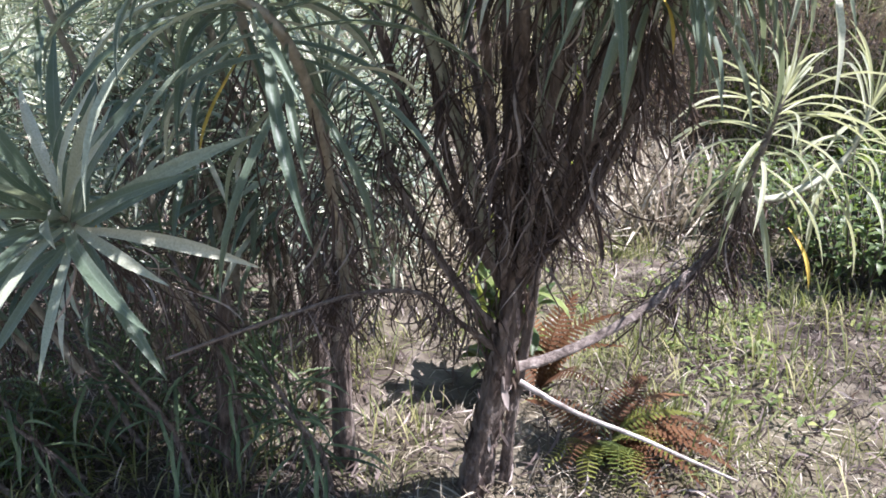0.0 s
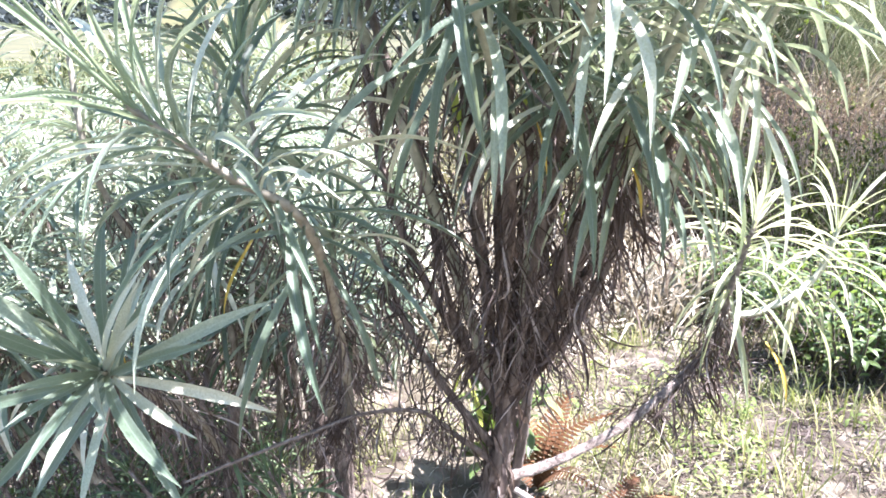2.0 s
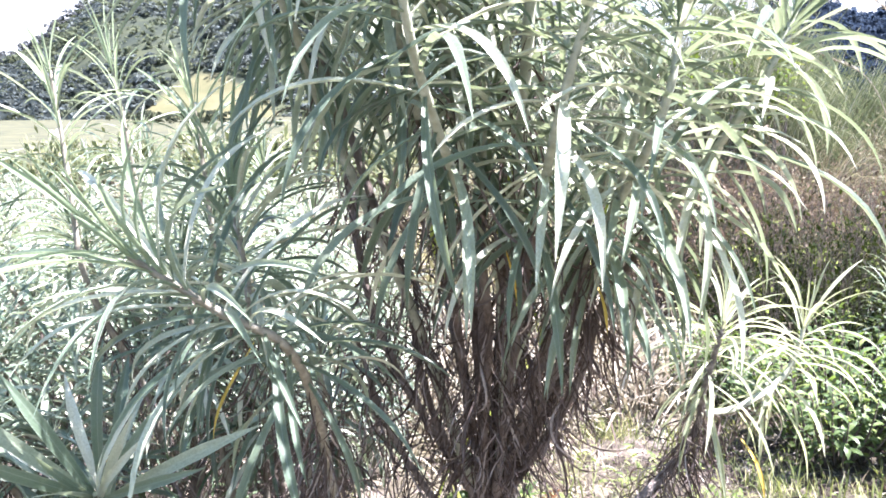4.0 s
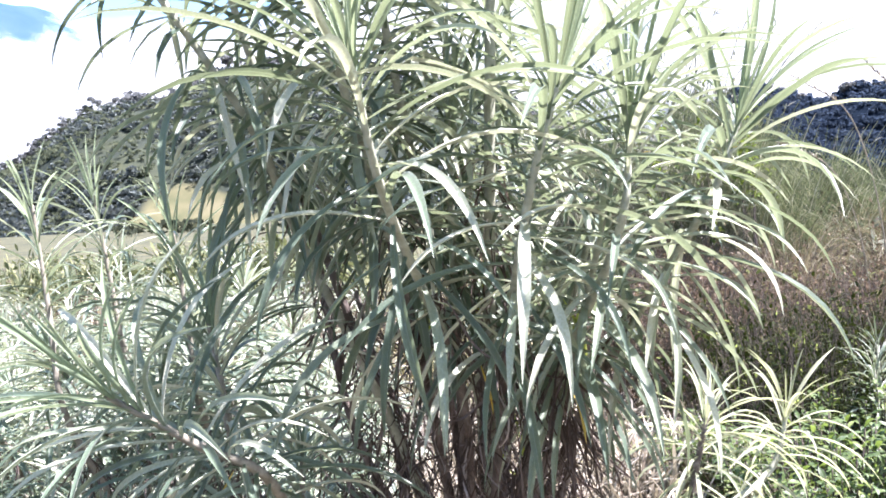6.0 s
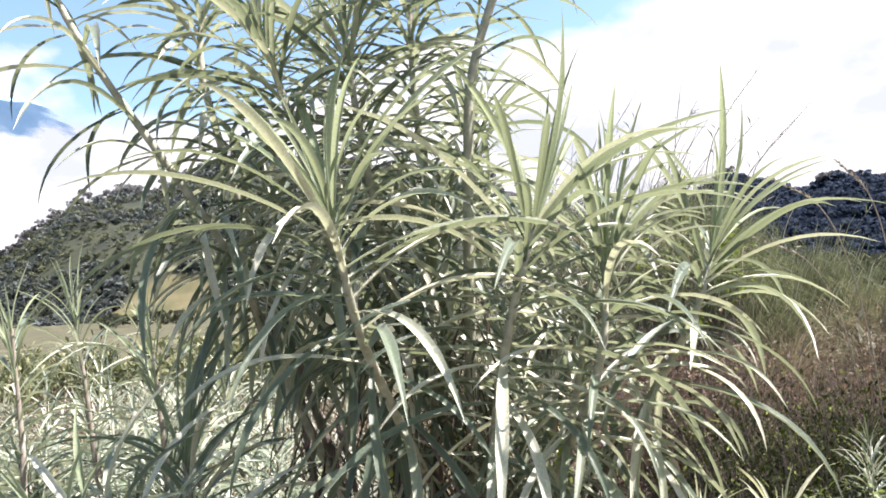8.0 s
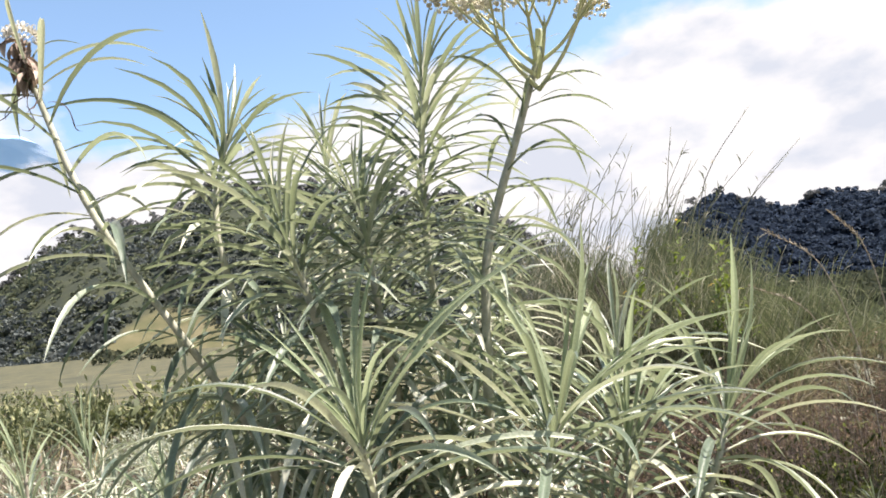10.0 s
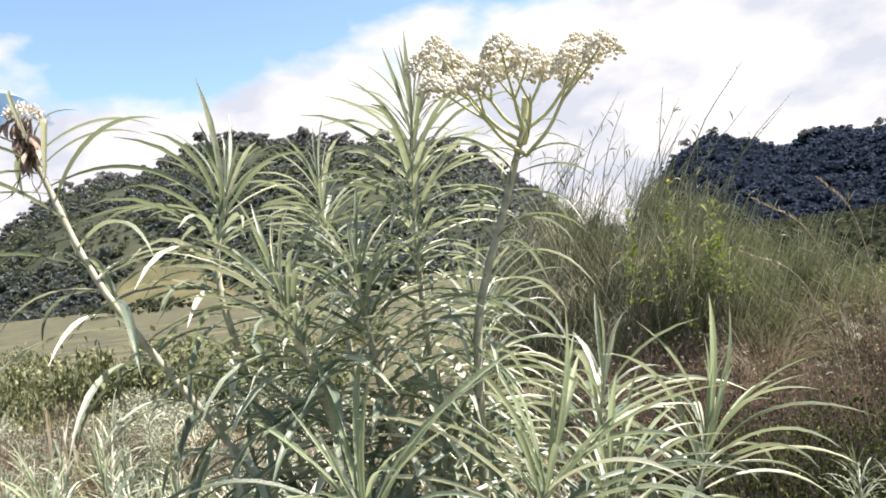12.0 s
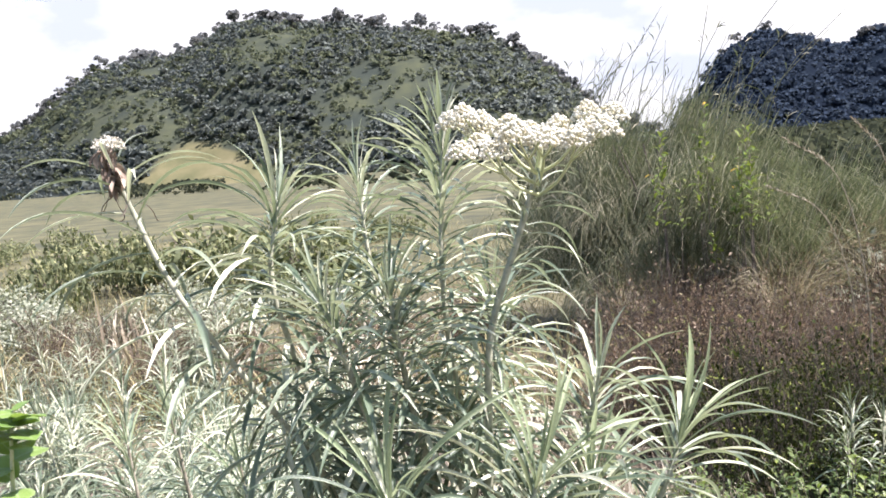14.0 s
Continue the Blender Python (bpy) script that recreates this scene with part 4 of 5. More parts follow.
arm2 = part("branch", shape_mesh("branch", tube_shape(ARM2, [0.007, 0.0065, 0.006, 0.0035], 9, 0.08, 8, 6)), mat_stem, shrub, "pale woolly side branch")
leafy(arm2, ARM2, 0.99, 0.50, 44, 0.160, 63, stock=PALE_MESHES, crowd=1.7)
withered(ARM2, 0.0, 0.55, 40, 0.09, 64, dead_pile, arm2, 6)
# bleached dead sticks at the fork
STICK = [(0.09, 1.0, 0.293), (0.027, 0.96, 0.364), (-0.015, 0.9, 0.429), (-0.086, 0.84, 0.452), (-0.15, 0.76, 0.458), (-0.227, 0.7, 0.446), (-0.284, 0.66, 0.434)]
for nm, pts, rad in (("dead_branch", [(0.13, 1.05, 0.205), (0.22, 1.04, 0.16), (0.34, 1.04, 0.115), (0.45, 1.06, 0.055), (0.52, 1.07, 0.02)], [0.006, 0.0042, 0.0036, 0.003, 0.0018]),
                     ("dead_branch", STICK,
                      [0.0065, 0.0042, 0.0034, 0.003, 0.0026, 0.0022, 0.0015])):
    part(nm, shape_mesh(nm, tube_shape(pts, rad, 8, 0.25, 11, 6)), mat_branch if pts is STICK else mat_deadwood, shrub, "weathered bare dead branch")
withered(STICK, 0.10, 0.72, 190, 0.09, 66, dead_pile)
# dead limbs inside the shrub, thick with hanging dry leaves
for k, limb in enumerate([[(0.09, 0.99, 0.33), (0.02, 0.96, 0.44), (-0.05, 0.94, 0.58), (-0.085, 0.92, 0.72)],
                          [(0.10, 0.97, 0.42), (0.03, 0.93, 0.60), (0.00, 0.90, 0.80), (-0.03, 0.88, 0.98)],
                          [(0.13, 0.98, 0.42), (0.20, 0.92, 0.55), (0.255, 0.86, 0.68), (0.29, 0.82, 0.84)],
                          [(0.12, 0.98, 0.45), (0.16, 0.95, 0.62), (0.19, 0.93, 0.82), (0.18, 0.90, 1.00)]]):
    limb_ob = part("limb", shape_mesh("limb", tube_shape(limb, [0.0075, 0.006, 0.005, 0.003], 9, 0.2, 30 + k, 6)), mat_bark, shrub, "dead brown limb")
    withered(limb, 0.15, 1.0, 130, 0.12, 400 + k, dead_pile, limb_ob, 16)
tagged(part("withered_foliage", dead_pile.mesh("withered_foliage"), mat_dead_mass, shrub), "dry brown curled leaves hanging on the stems", kind="stuff")

# ---- the neighbouring shrub, lower, on the left ----
low_shrub = thing("shrub", "dense lower silver-leaved shrub with drooping leaf rosettes", "shrub")
ROSETTES = [
    ((-0.38, 0.95, 0.30), (-0.31, 0.63, 0.58), (-0.258, 0.487, 0.672), 34, 0.155, 0.22),
    ((-0.14, 0.95, 0.35), (-0.06, 0.56, 0.80), (-0.160, 0.425, 0.935), 66, 0.175, 0.55),
    ((-0.20, 1.02, 0.35), (-0.150, 0.68, 0.80), (-0.178, 0.690, 0.965), 56, 0.175, 0.50),
    ((-0.35, 1.10, 0.40), (-0.33, 0.98, 0.80), (-0.345, 0.960, 1.090), 58, 0.160, 0.55),
    ((-0.50, 1.10, 0.35), (-0.55, 0.95, 0.80), (-0.588, 0.965, 1.150), 58, 0.160, 0.55),
    ((-0.50, 1.20, 0.35), (-0.52, 1.10, 0.85), (-0.560, 1.100, 1.170), 56, 0.160, 0.55),
]
low_dead = Pile()
for k, (foot, bend, tip, count, size, green) in enumerate(ROSETTES):
    pts = [Vector(foot), Vector(foot).lerp(Vector(bend), 0.5) + Vector((0, 0.03, 0)), Vector(bend), Vector(bend).lerp(Vector(tip), 0.5), Vector(tip)]
    st = part("stem", shape_mesh("stem", tube_shape(pts, [0.0085, 0.0066, 0.0052, 0.0043, 0.0026], 9, 0.14, k, 6)), mat_stem_brown, low_shrub, "pale woolly stem")
    leafy(st, pts, 0.99, 1 - green, count, size, 130 + k, oldest=0.72 if k == 0 else 0.9, plumb=0.12 if k == 0 else 0.5, stock=BROAD_MESHES if k == 0 else None)
    withered(pts, 0.0, 1 - green, 140, 0.10, 150 + k, low_dead, st, 12)
rnd = random.Random(31)
for k in range(34):
    x, y = rnd.uniform(-1.0, -0.14), rnd.uniform(0.80, 1.7)
    z = rnd.uniform(0.5, 1.0)
    foot = Vector((x * 0.7 - 0.1, y + 0.1, 0.25))
    tip = Vector((x, y - 0.05, z))
    pts = [foot, foot.lerp(tip, 0.5) + Vector((rnd.uniform(-.03, .03), 0.03, 0)), foot.lerp(tip, 0.8), tip]
    st = part("stem", shape_mesh("stem", tube_shape(pts, [0.0075, 0.0062, 0.0048, 0.003], 7, 0.14, k, 4)), mat_stem_brown, low_shrub)
    pile = Pile()
    leafy(st, pts, 0.99, 0.35, 80, 0.155, 170 + k, pile, oldest=0.9, plumb=0.5)
    tagged(part("foliage", pile.mesh("foliage"), mat_leaf_mass, st), "drooping silver-green leaves", kind="stuff")
    withered(pts, 0.0, 0.55, 95, 0.095, 210 + k, low_dead)
for k in range(22):
    x, y = rnd.uniform(-0.95, -0.18), rnd.uniform(0.80, 1.25)
    foot, tip = Vector((x + 0.05, y + 0.1, -0.03)), Vector((x, y, rnd.uniform(0.16, 0.46)))
    pts = [foot, foot.lerp(tip, 0.5) + Vector((rnd.uniform(-.04, .04), 0, 0)), tip]
    st = part("stem", shape_mesh("stem", tube_shape(pts, [0.006, 0.005, 0.0025], 6, 0.1, k, 3)), mat_branch, low_shrub)
    pile = Pile()
    leafy(st, pts, 0.99, 0.25, 26, 0.12, 470 + k, pile, oldest=0.95, plumb=0.4)
    tagged(part("foliage", pile.mesh("foliage"), mat_leaf_shaded, st), "sparse narrow dark green leaves, shade in their colour", kind="stuff")
    withered(pts, 0.0, 0.8, 45, 0.08, 500 + k, low_dead)
for k, (a, b, c) in enumerate([((-0.21, 1.12, -0.08), (-0.20, 1.10, 0.25), (-0.17, 1.05, 0.50)), ((-0.62, 1.28, -0.08), (-0.55, 1.2, 0.15), (-0.45, 1.1, 0.42)),
                               ((-0.42, 1.05, -0.08), (-0.40, 1.02, 0.15), (-0.36, 0.98, 0.38)), ((-0.30, 1.3, -0.08), (-0.30, 1.25, 0.2), (-0.28, 1.15, 0.45))]):
    part("trunk", shape_mesh("trunk", tube_shape([a, b, c], [0.022, 0.018, 0.012], 10, 0.2, k, 8)), mat_bark, low_shrub, "dark woody trunk")
    withered([a, b, c], 0.25, 1.0, 150, 0.075, 240 + k, low_dead, None, 0, 0.02)
tagged(part("withered_foliage", low_dead.mesh("withered_foliage"), mat_dead_mass, low_shrub), "dark dry leaves hanging on the stems", kind="stuff")


# ---- silver rosette plants behind ----
def rosette_plant(seed, stems, height, spread, size):
    rnd = random.Random(seed)
    ob = thing("rosette_plant", "bushy silver-grey plant with narrow leaf rosettes", "plant", "silver plants in the clearing")
    for k in range(stems):
        a, r = rnd.uniform(0, 6.28), spread * math.sqrt(rnd.random())
        tip = Vector((math.cos(a) * r, math.sin(a) * r, height * rnd.uniform(0.75, 1.05) * (1 - 0.25 * (r / spread) ** 2)))
        foot = Vector((tip.x * 0.25, tip.y * 0.25, -0.04))
        pts = [foot, foot.lerp(tip, 0.45) + Vector((tip.x * 0.12, tip.y * 0.12, -0.02)), tip]
        st = part("stem", shape_mesh("stem", tube_shape(pts, [0.009, 0.007, 0.003], 6, 0, 0, 3)), mat_stem, ob)
        pile = Pile()
        leafy(st, pts, 0.99, 0.30, 64, size, seed * 50 + k, pile)
        tagged(part("foliage", pile.mesh("foliage"), mat_leaf_mass, st), kind="stuff")
    return ob


plants = [rosette_plant(1, 13, 0.95, 0.38, 0.15), rosette_plant(2, 10, 0.80, 0.32, 0.14), rosette_plant(3, 3, 0.55, 0.10, 0.14)]
PLANT_SPOTS = [(0, -0.95, 2.05, 1.12, 20), (0, -1.55, 2.5, 1.2, 140), (1, -0.55, 2.6, 1.0, 70), (0, -2.4, 3.0, 1.0, 250), (1, -1.9, 1.9, 1.05, 10), (1, -1.1, 3.4, 1.0, 200),
               (2, 1.66, 2.90, 1.2, 0), (2, 2.05, 3.5, 0.9, 100), (1, -3.2, 4.6, 1.1, 80), (0, -2.5, 5.2, 1.0, 33), (1, -0.42, 2.05, 1.0, 120), (1, -1.35, 2.95, 1.15, 300), (0, -0.8, 3.05, 1.05, 75), (1, -2.0, 2.55, 1.15, 190)]
used = set()
for v, x, y, s, turn in PLANT_SPOTS:
    m = pose(x, y, float(ground_height(x, y)), 0, 0, turn)
    if v in used:
        ob = copy_thing(plants[v], m)
    else:
        used.add(v)
        ob = plants[v]
        ob.matrix_basis = m
    ob.scale = (s, s, s)


# ---- herbs, heath, broom, grass ----
OVAL = [leaf_shape(r, b, 500 + k, 5, 3, 0.125, 0.25) for k, (r, b) in enumerate([(60, 40), (35, 50), (15, 60), (50, 70)])]
TWIGLET = [leaf_shape(r, b, 540 + k, 1, 2, 0.10, 0.0) for k, (r, b) in enumerate([(75, 20), (60, 10), (50, 30), (80, -10)])]
SMALL = [leaf_shape(r, b, 520 + k, 2, 2, 0.2, 0.0) for k, (r, b) in enumerate([(60, 40), (35, 50), (15, 60), (70, 20)])]


def herb_bush(name, label, seed, stems, height, spread, leaf_size, per_stem, mat, group="", bare=0.2):
    rnd = random.Random(seed)
    ob = thing(name, label, "bush", group)
    twig, pile = Pile(), Pile()
    for k in range(stems):
        a, r = rnd.uniform(0, 6.28), spread * math.sqrt(rnd.random())
        tip = Vector((math.cos(a) * r, math.sin(a) * r, height * rnd.uniform(0.6, 1.08) * (1 - 0.3 * (r / spread) ** 2)))
        foot = Vector((tip.x * 0.3, tip.y * 0.3, -0.03))
        pts = [foot, foot.lerp(tip, 0.5) + Vector((tip.x * 0.15, tip.y * 0.15, 0.02)), tip]
        twig.add(tube_shape(pts, [0.004, 0.003, 0.0015], 4, 0, 0, 2))
        for j in range(per_stem):
            s = bare + (1 - bare) * (j + rnd.random()) / per_stem
            p, d = curve_at(pts, s)
            q = leaf_size * rnd.uniform(0.6, 1.2)
            pile.add(rnd.choice(OVAL), leaf_pose(p, d, j * 137.5 + rnd.uniform(-30, 30), 0.4, q, rnd))
    tagged(part("twig", twig.mesh("twig"), mat_trunk_far, ob), kind="stuff")
    tagged(part("foliage", pile.mesh("foliage"), mat, ob), kind="stuff")
    return ob


def at_ground(ob, x, y, turn=0, s=1.0):
    ob.matrix_basis = pose(x, y, float(ground_height(x, y)), 0, 0, turn)
    ob.scale = (s, s, s)
    return ob


GREEN = "bright green leafy bush on the dry ground"
herb = at_ground(herb_bush("leafy_bush", GREEN, 41, 90, 0.40, 0.34, 0.050, 16, mat_herb, "green bushes"), 1.18, 2.25)
for x, y, t, s in [(1.62, 2.15, 50, 1.05), (1.55, 2.75, 120, 1.0), (2.15, 2.6, 210, 1.1), (0.95, 2.75, 300, 0.8)]:
    copy_thing(herb, pose(x, y, float(ground_height(x, y)), 0, 0, t)).scale = (s, s, s)
herb2 = at_ground(herb_bush("leafy_bush", "small yellow-green herb behind the trunk", 43, 12, 0.46, 0.10, 0.10, 8, mat_herb), 0.06, 1.40)


def heath_bush(seed, height, spread, stems, green):
    rnd = random.Random(seed)
    ob = thing("heath_shrub", "dry reddish-brown heath shrub with fine twigs", "shrub", "heath shrubs behind")
    twig, pile = Pile(), Pile()
    for k in range(stems):
        a, r = rnd.uniform(0, 6.28), spread * math.sqrt(rnd.random())
        tip = Vector((math.cos(a) * r, math.sin(a) * r, height * rnd.uniform(0.55, 1.05) * (1 - 0.25 * (r / spread) ** 2)))
        foot = Vector((tip.x * 0.4, tip.y * 0.4, -0.03))
        pts = [foot, foot.lerp(tip, 0.5) + Vector((rnd.uniform(-.05, .05), rnd.uniform(-.05, .05), 0)), tip]
        twig.add(tube_shape(pts, [0.0028, 0.0018, 0.0008], 3, 0, 0, 1))
        for j in range(38):
            s = 0.12 + 0.88 * rnd.random()
            p, d = curve_at(pts, s)
            p = p + Vector((rnd.uniform(-.06, .06), rnd.uniform(-.06, .06), rnd.uniform(-.04, .04)))
            q = rnd.uniform(0.018, 0.048) if j % 3 else rnd.uniform(0.014, 0.032)
            pile.add(rnd.choice(TWIGLET if j % 3 else SMALL), Matrix.Translation(p) @ pose(0, 0, 0, rnd.uniform(-65, 65), rnd.uniform(-65, 65), rnd.uniform(0, 360)), (q, q, q))
    tagged(part("twig", twig.mesh("twig"), mat_trunk_far, ob), kind="stuff")
    tagged(part("foliage", pile.mesh("foliage"), mat_heath_green_shade if green else mat_heath, ob), kind="stuff")
    return ob


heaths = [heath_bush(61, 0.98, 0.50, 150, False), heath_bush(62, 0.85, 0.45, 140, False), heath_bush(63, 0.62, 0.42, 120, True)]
HEATH_SPOTS = []
FADING = [(0.042, 0.90, 0.93), (0.056, 0.90, 0.95), (0.152, 0.88, 1.00), (0.178, 0.96, 0.79), (0.065, 1.11, 0.44), (0.05, 1.12, 0.38), (0.15, 1.04, 0.64),
          (0.214, 0.87, 0.89), (0.083, 1.12, 0.52), (0.285, 0.86, 0.92), (0.10, 1.10, 0.47)]
rnd = random.Random(77)
for k in range(60):
    row = k // 12
    HEATH_SPOTS.append((0 if row > 1 else rnd.choice((0, 1)), 0.9 + (k % 12) * 0.52 + rnd.uniform(-.2, .2) + row * 0.2, 4.1 + row * 0.75 + rnd.uniform(-.2, .2), rnd.uniform(0.85, 1.12)))
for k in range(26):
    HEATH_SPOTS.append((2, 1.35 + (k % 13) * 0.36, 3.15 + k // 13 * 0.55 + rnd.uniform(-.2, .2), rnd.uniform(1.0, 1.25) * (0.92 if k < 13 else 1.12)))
for k in range(26):
    HEATH_SPOTS.append((rnd.choice((0, 1, 2)), -7.5 + (k % 13) * 0.6 + rnd.uniform(-.2, .2), 5.4 + k // 13 * 1.5 + rnd.uniform(-.3, .3), rnd.uniform(0.6, 0.9)))
used = set()
for v, x, y, s in HEATH_SPOTS:
    m = pose(x, y, float(ground_height(x, y)), 0, 0, rnd.uniform(0, 360))
    if v in used:
        ob = copy_thing(heaths[v], m)
    else:
        used.add(v)
        ob = heaths[v]
        ob.matrix_basis = m
    ob.scale = (s, s, s)


def broom(seed, height, spread, strands, stalks):
    """A tall shrub of fine drooping twigs, with long bare grass stalks above it."""
    rnd = random.Random(seed)
    ob = thing("broom_shrub", "tall dark green shrub of fine drooping twigs", "shrub")
    pile = Pile()
    lumps = []
    for k in range(46):
        a, r = rnd.uniform(0, 6.28), spread * rnd.random() ** 0.55
        lumps.append((a, r, height * rnd.uniform(0.30, 0.92) * (1 - 0.5 * (r / spread) ** 2), rnd.uniform(0.10, 0.20)))
    for k in range(strands):
        a, r, h, wide = rnd.choice(lumps)
        base = np.array([math.cos(a) * r + rnd.gauss(0, wide), math.sin(a) * r + rnd.gauss(0, wide), max(0.05, h + rnd.gauss(0, wide * 0.9))])
        ln = rnd.uniform(0.3, 0.65)
        s = np.linspace(0, 1, 4)
        turn = a + rnd.uniform(-1.3, 1.3)
        out = np.array([math.cos(turn), math.sin(turn), 0])
        upright = rnd.random() < 0.45
        pts = base + out * (s * ln * (0.3 if upright else 0.6))[:, None] + np.array([0, 0, 1]) * ((s * 1.0 - (0.35 if upright else 1.3) * s * s) * ln)[:, None]
        pile.add(ribbon(pts, np.array([0.0030, 0.0030, 0.0026, 0.001]), np.array([-out[1], out[0], 0.4]), 2))
    part("foliage", pile.mesh("foliage"), mat_broom, ob)
    ob.children[0]["kind"] = "stuff"
    for k in range(10):
        a = rnd.uniform(0, 6.28)
        r = spread * rnd.uniform(0.3, 0.7)
        part("limb", shape_mesh("limb", tube_shape([(0, 0, -0.05), (math.cos(a) * r * .4, math.sin(a) * r * .4, height * .4), (math.cos(a) * r, math.sin(a) * r, height * .8)], [0.02, 0.014, 0.004], 5, 0, 0, 3)), mat_trunk_far, ob)
    for k in range(stalks):
        a, r = rnd.uniform(0, 6.28), spread * rnd.random() * 0.8
        h = height * rnd.uniform(1.05, 1.35)
        lean = rnd.uniform(0.05, 0.6) * h * 0.5
        x, y = math.cos(a) * r, math.sin(a) * r
        stalk = Pile()
        stalk.add(tube_shape([(x, y, height * .7), (x + lean * .3, y, h * .8), (x + lean, y, h)], [0.005, 0.0042, 0.0022], 4, 0, 0, 4))
        for j in range(5):
            s = 0.35 + 0.6 * rnd.random()
            p, d = curve_at([(x, y, height * .5), (x + lean * .3, y, h * .8), (x + lean, y, h)], s)
            stalk.add(SMALL[0], leaf_pose(p, d, rnd.uniform(0, 360), 0.0, rnd.uniform(0.05, 0.14), rnd), (1, 0.12, 1))
        part("stalk", stalk.mesh("stalk"), mat_broom, ob)
    return ob


for x, y, h, sp, n, st, seed in [(1.75, 7.2, 2.40, 1.2, 13000, 24, 1), (2.9, 7.5, 1.55, 1.1, 9000, 6, 2), (4.0, 8.2, 1.10, 1.0, 4000, 3, 3), (0.95, 7.8, 2.25, 0.9, 7000, 24, 4)]:
    at_ground(broom(seed, h, sp, n, st), x, y)


wispy = None
rnd = random.Random(57)
for k in range(22):
    x, y = 2.6 + 4.2 * rnd.random(), rnd.uniform(6.3, 8.3)
    if wispy is None:
        wispy = thing("wispy_grass", "clump of feathery drooping olive-brown grass", "grass", "feathery grass clumps")
        pile = Pile()
        for _ in range(420):
            a, ln = rnd.uniform(0, 6.28), rnd.uniform(0.6, 1.25)
            s = np.linspace(0, 1, 6)
            out = np.array([math.cos(a), math.sin(a), 0])
            droop = rnd.uniform(0.6, 1.5)
            pts = out * (s ** 1.5 * ln * rnd.uniform(0.2, 0.6) + 0.04)[:, None] + np.array([0, 0, 1]) * ((1.25 * s - droop * 0.55 * s ** 3) * ln)[:, None]
            pile.add(ribbon(pts, np.array([0.003, 0.0035, 0.0035, 0.003, 0.0025, 0.001]), np.array([-out[1], out[0], 0.4]), 2))
        tagged(part("foliage", pile.mesh("foliage"), mat_wispy, wispy), kind="stuff")
        ob = at_ground(wispy, x, y)
    else:
        ob = copy_thing(wispy, pose(x, y, float(ground_height(x, y)), 0, 0, rnd.uniform(0, 360)))
    q = rnd.uniform(0.75, 1.2)
    ob.scale = (q * 1.25, q * 1.25, q)


def clump_shrub(name, label, mat, seed, height, spread, leaves, size, group):
    rnd = random.Random(seed)
    ob = thing(name, label, "shrub", group)
    pile = Pile()
    for k in range(leaves):
        u, a = rnd.random(), rnd.uniform(0, 6.28)
        r = spread * math.sqrt(rnd.random())
        z = height * rnd.uniform(0.1, 1.0) * (1 - 0.5 * (r / spread) ** 2) * (0.85 + 0.3 * noise.noise(Vector((math.cos(a) * r * 3, math.sin(a) * r * 3, seed))))
        pile.add(rnd.choice(SMALL), Matrix.Translation((math.cos(a) * r, math.sin(a) * r, z)) @ pose(0, 0, 0, rnd.uniform(-40, 40), rnd.uniform(-40, 40), rnd.uniform(0, 360)),
                 (size * rnd.uniform(.6, 1.3),) * 3)
    stems = Pile()
    for k in range(7):
        a = rnd.uniform(0, 6.28)
        stems.add(tube_shape([(0, 0, -0.05), (math.cos(a) * spread * .2, math.sin(a) * spread * .2, height * .4), (math.cos(a) * spread * .5, math.sin(a) * spread * .5, height * .75)], [0.02, 0.013, 0.004], 4, 0, 0, 2))
    tagged(part("stem", stems.mesh("stem"), mat_trunk_far, ob), kind="stuff")
    tagged(part("foliage", pile.mesh("foliage"), mat, ob), kind="stuff")
    return ob


grey = clump_shrub("grey_shrub", "pale grey-green shrub in the meadow", mat_grey_shrub, 5, 0.9, 0.8, 1500, 0.09, "grey shrubs")
at_ground(grey, 4.4, 8.6)
rnd = random.Random(9)
for k in range(16):
    x, y = (rnd.uniform(-7.5, -1.0), rnd.uniform(7.5, 12)) if k < 12 else (rnd.uniform(4.5, 9), rnd.uniform(8.5, 12))
    copy_thing(grey, pose(x, y, float(ground_height(x, y)), 0, 0, rnd.uniform(0, 360))).scale = (rnd.uniform(.6, .9),) * 3
for x, y, q in [(3.35, 6.5, 1.15), (3.75, 6.9, 1.2), (2.85, 6.2, 0.9)]:
    copy_thing(grey, pose(x, y, float(ground_height(x, y)), 0, 0, 50 * x)).scale = (q * 0.8, q * 0.8, q)
green = clump_shrub("meadow_shrub", "round green shrub at the meadow's edge", mat_hedge, 6, 1.5, 1.3, 900, 0.20, "meadow shrubs")
at_ground(green, -6.5, 14)
for k in range(60):
    y = rnd.uniform(9.5, 30)
    x = rnd.uniform(-1.0, 0.95) * y
    copy_thing(green, pose(x, y, float(ground_height(x, y)), 0, 0, rnd.uniform(0, 360))).scale = (rnd.uniform(.35, .9), rnd.uniform(.35, .9), rnd.uniform(.35, 1.0))

# leafy sprigs standing above the broom
for x, y, h in [(1.75, 5.75, 2.40), (2.12, 5.8, 2.22), (1.42, 5.7, 2.22), (1.95, 5.6, 1.95)]:
    at_ground(herb_bush("leafy_bush", "tall yellow-green leafy sprig among fine twigs", 90 + int(h * 10), 5, h, 0.14, 0.085, 16, mat_sprig, "leafy sprigs", 0.72), x, y)


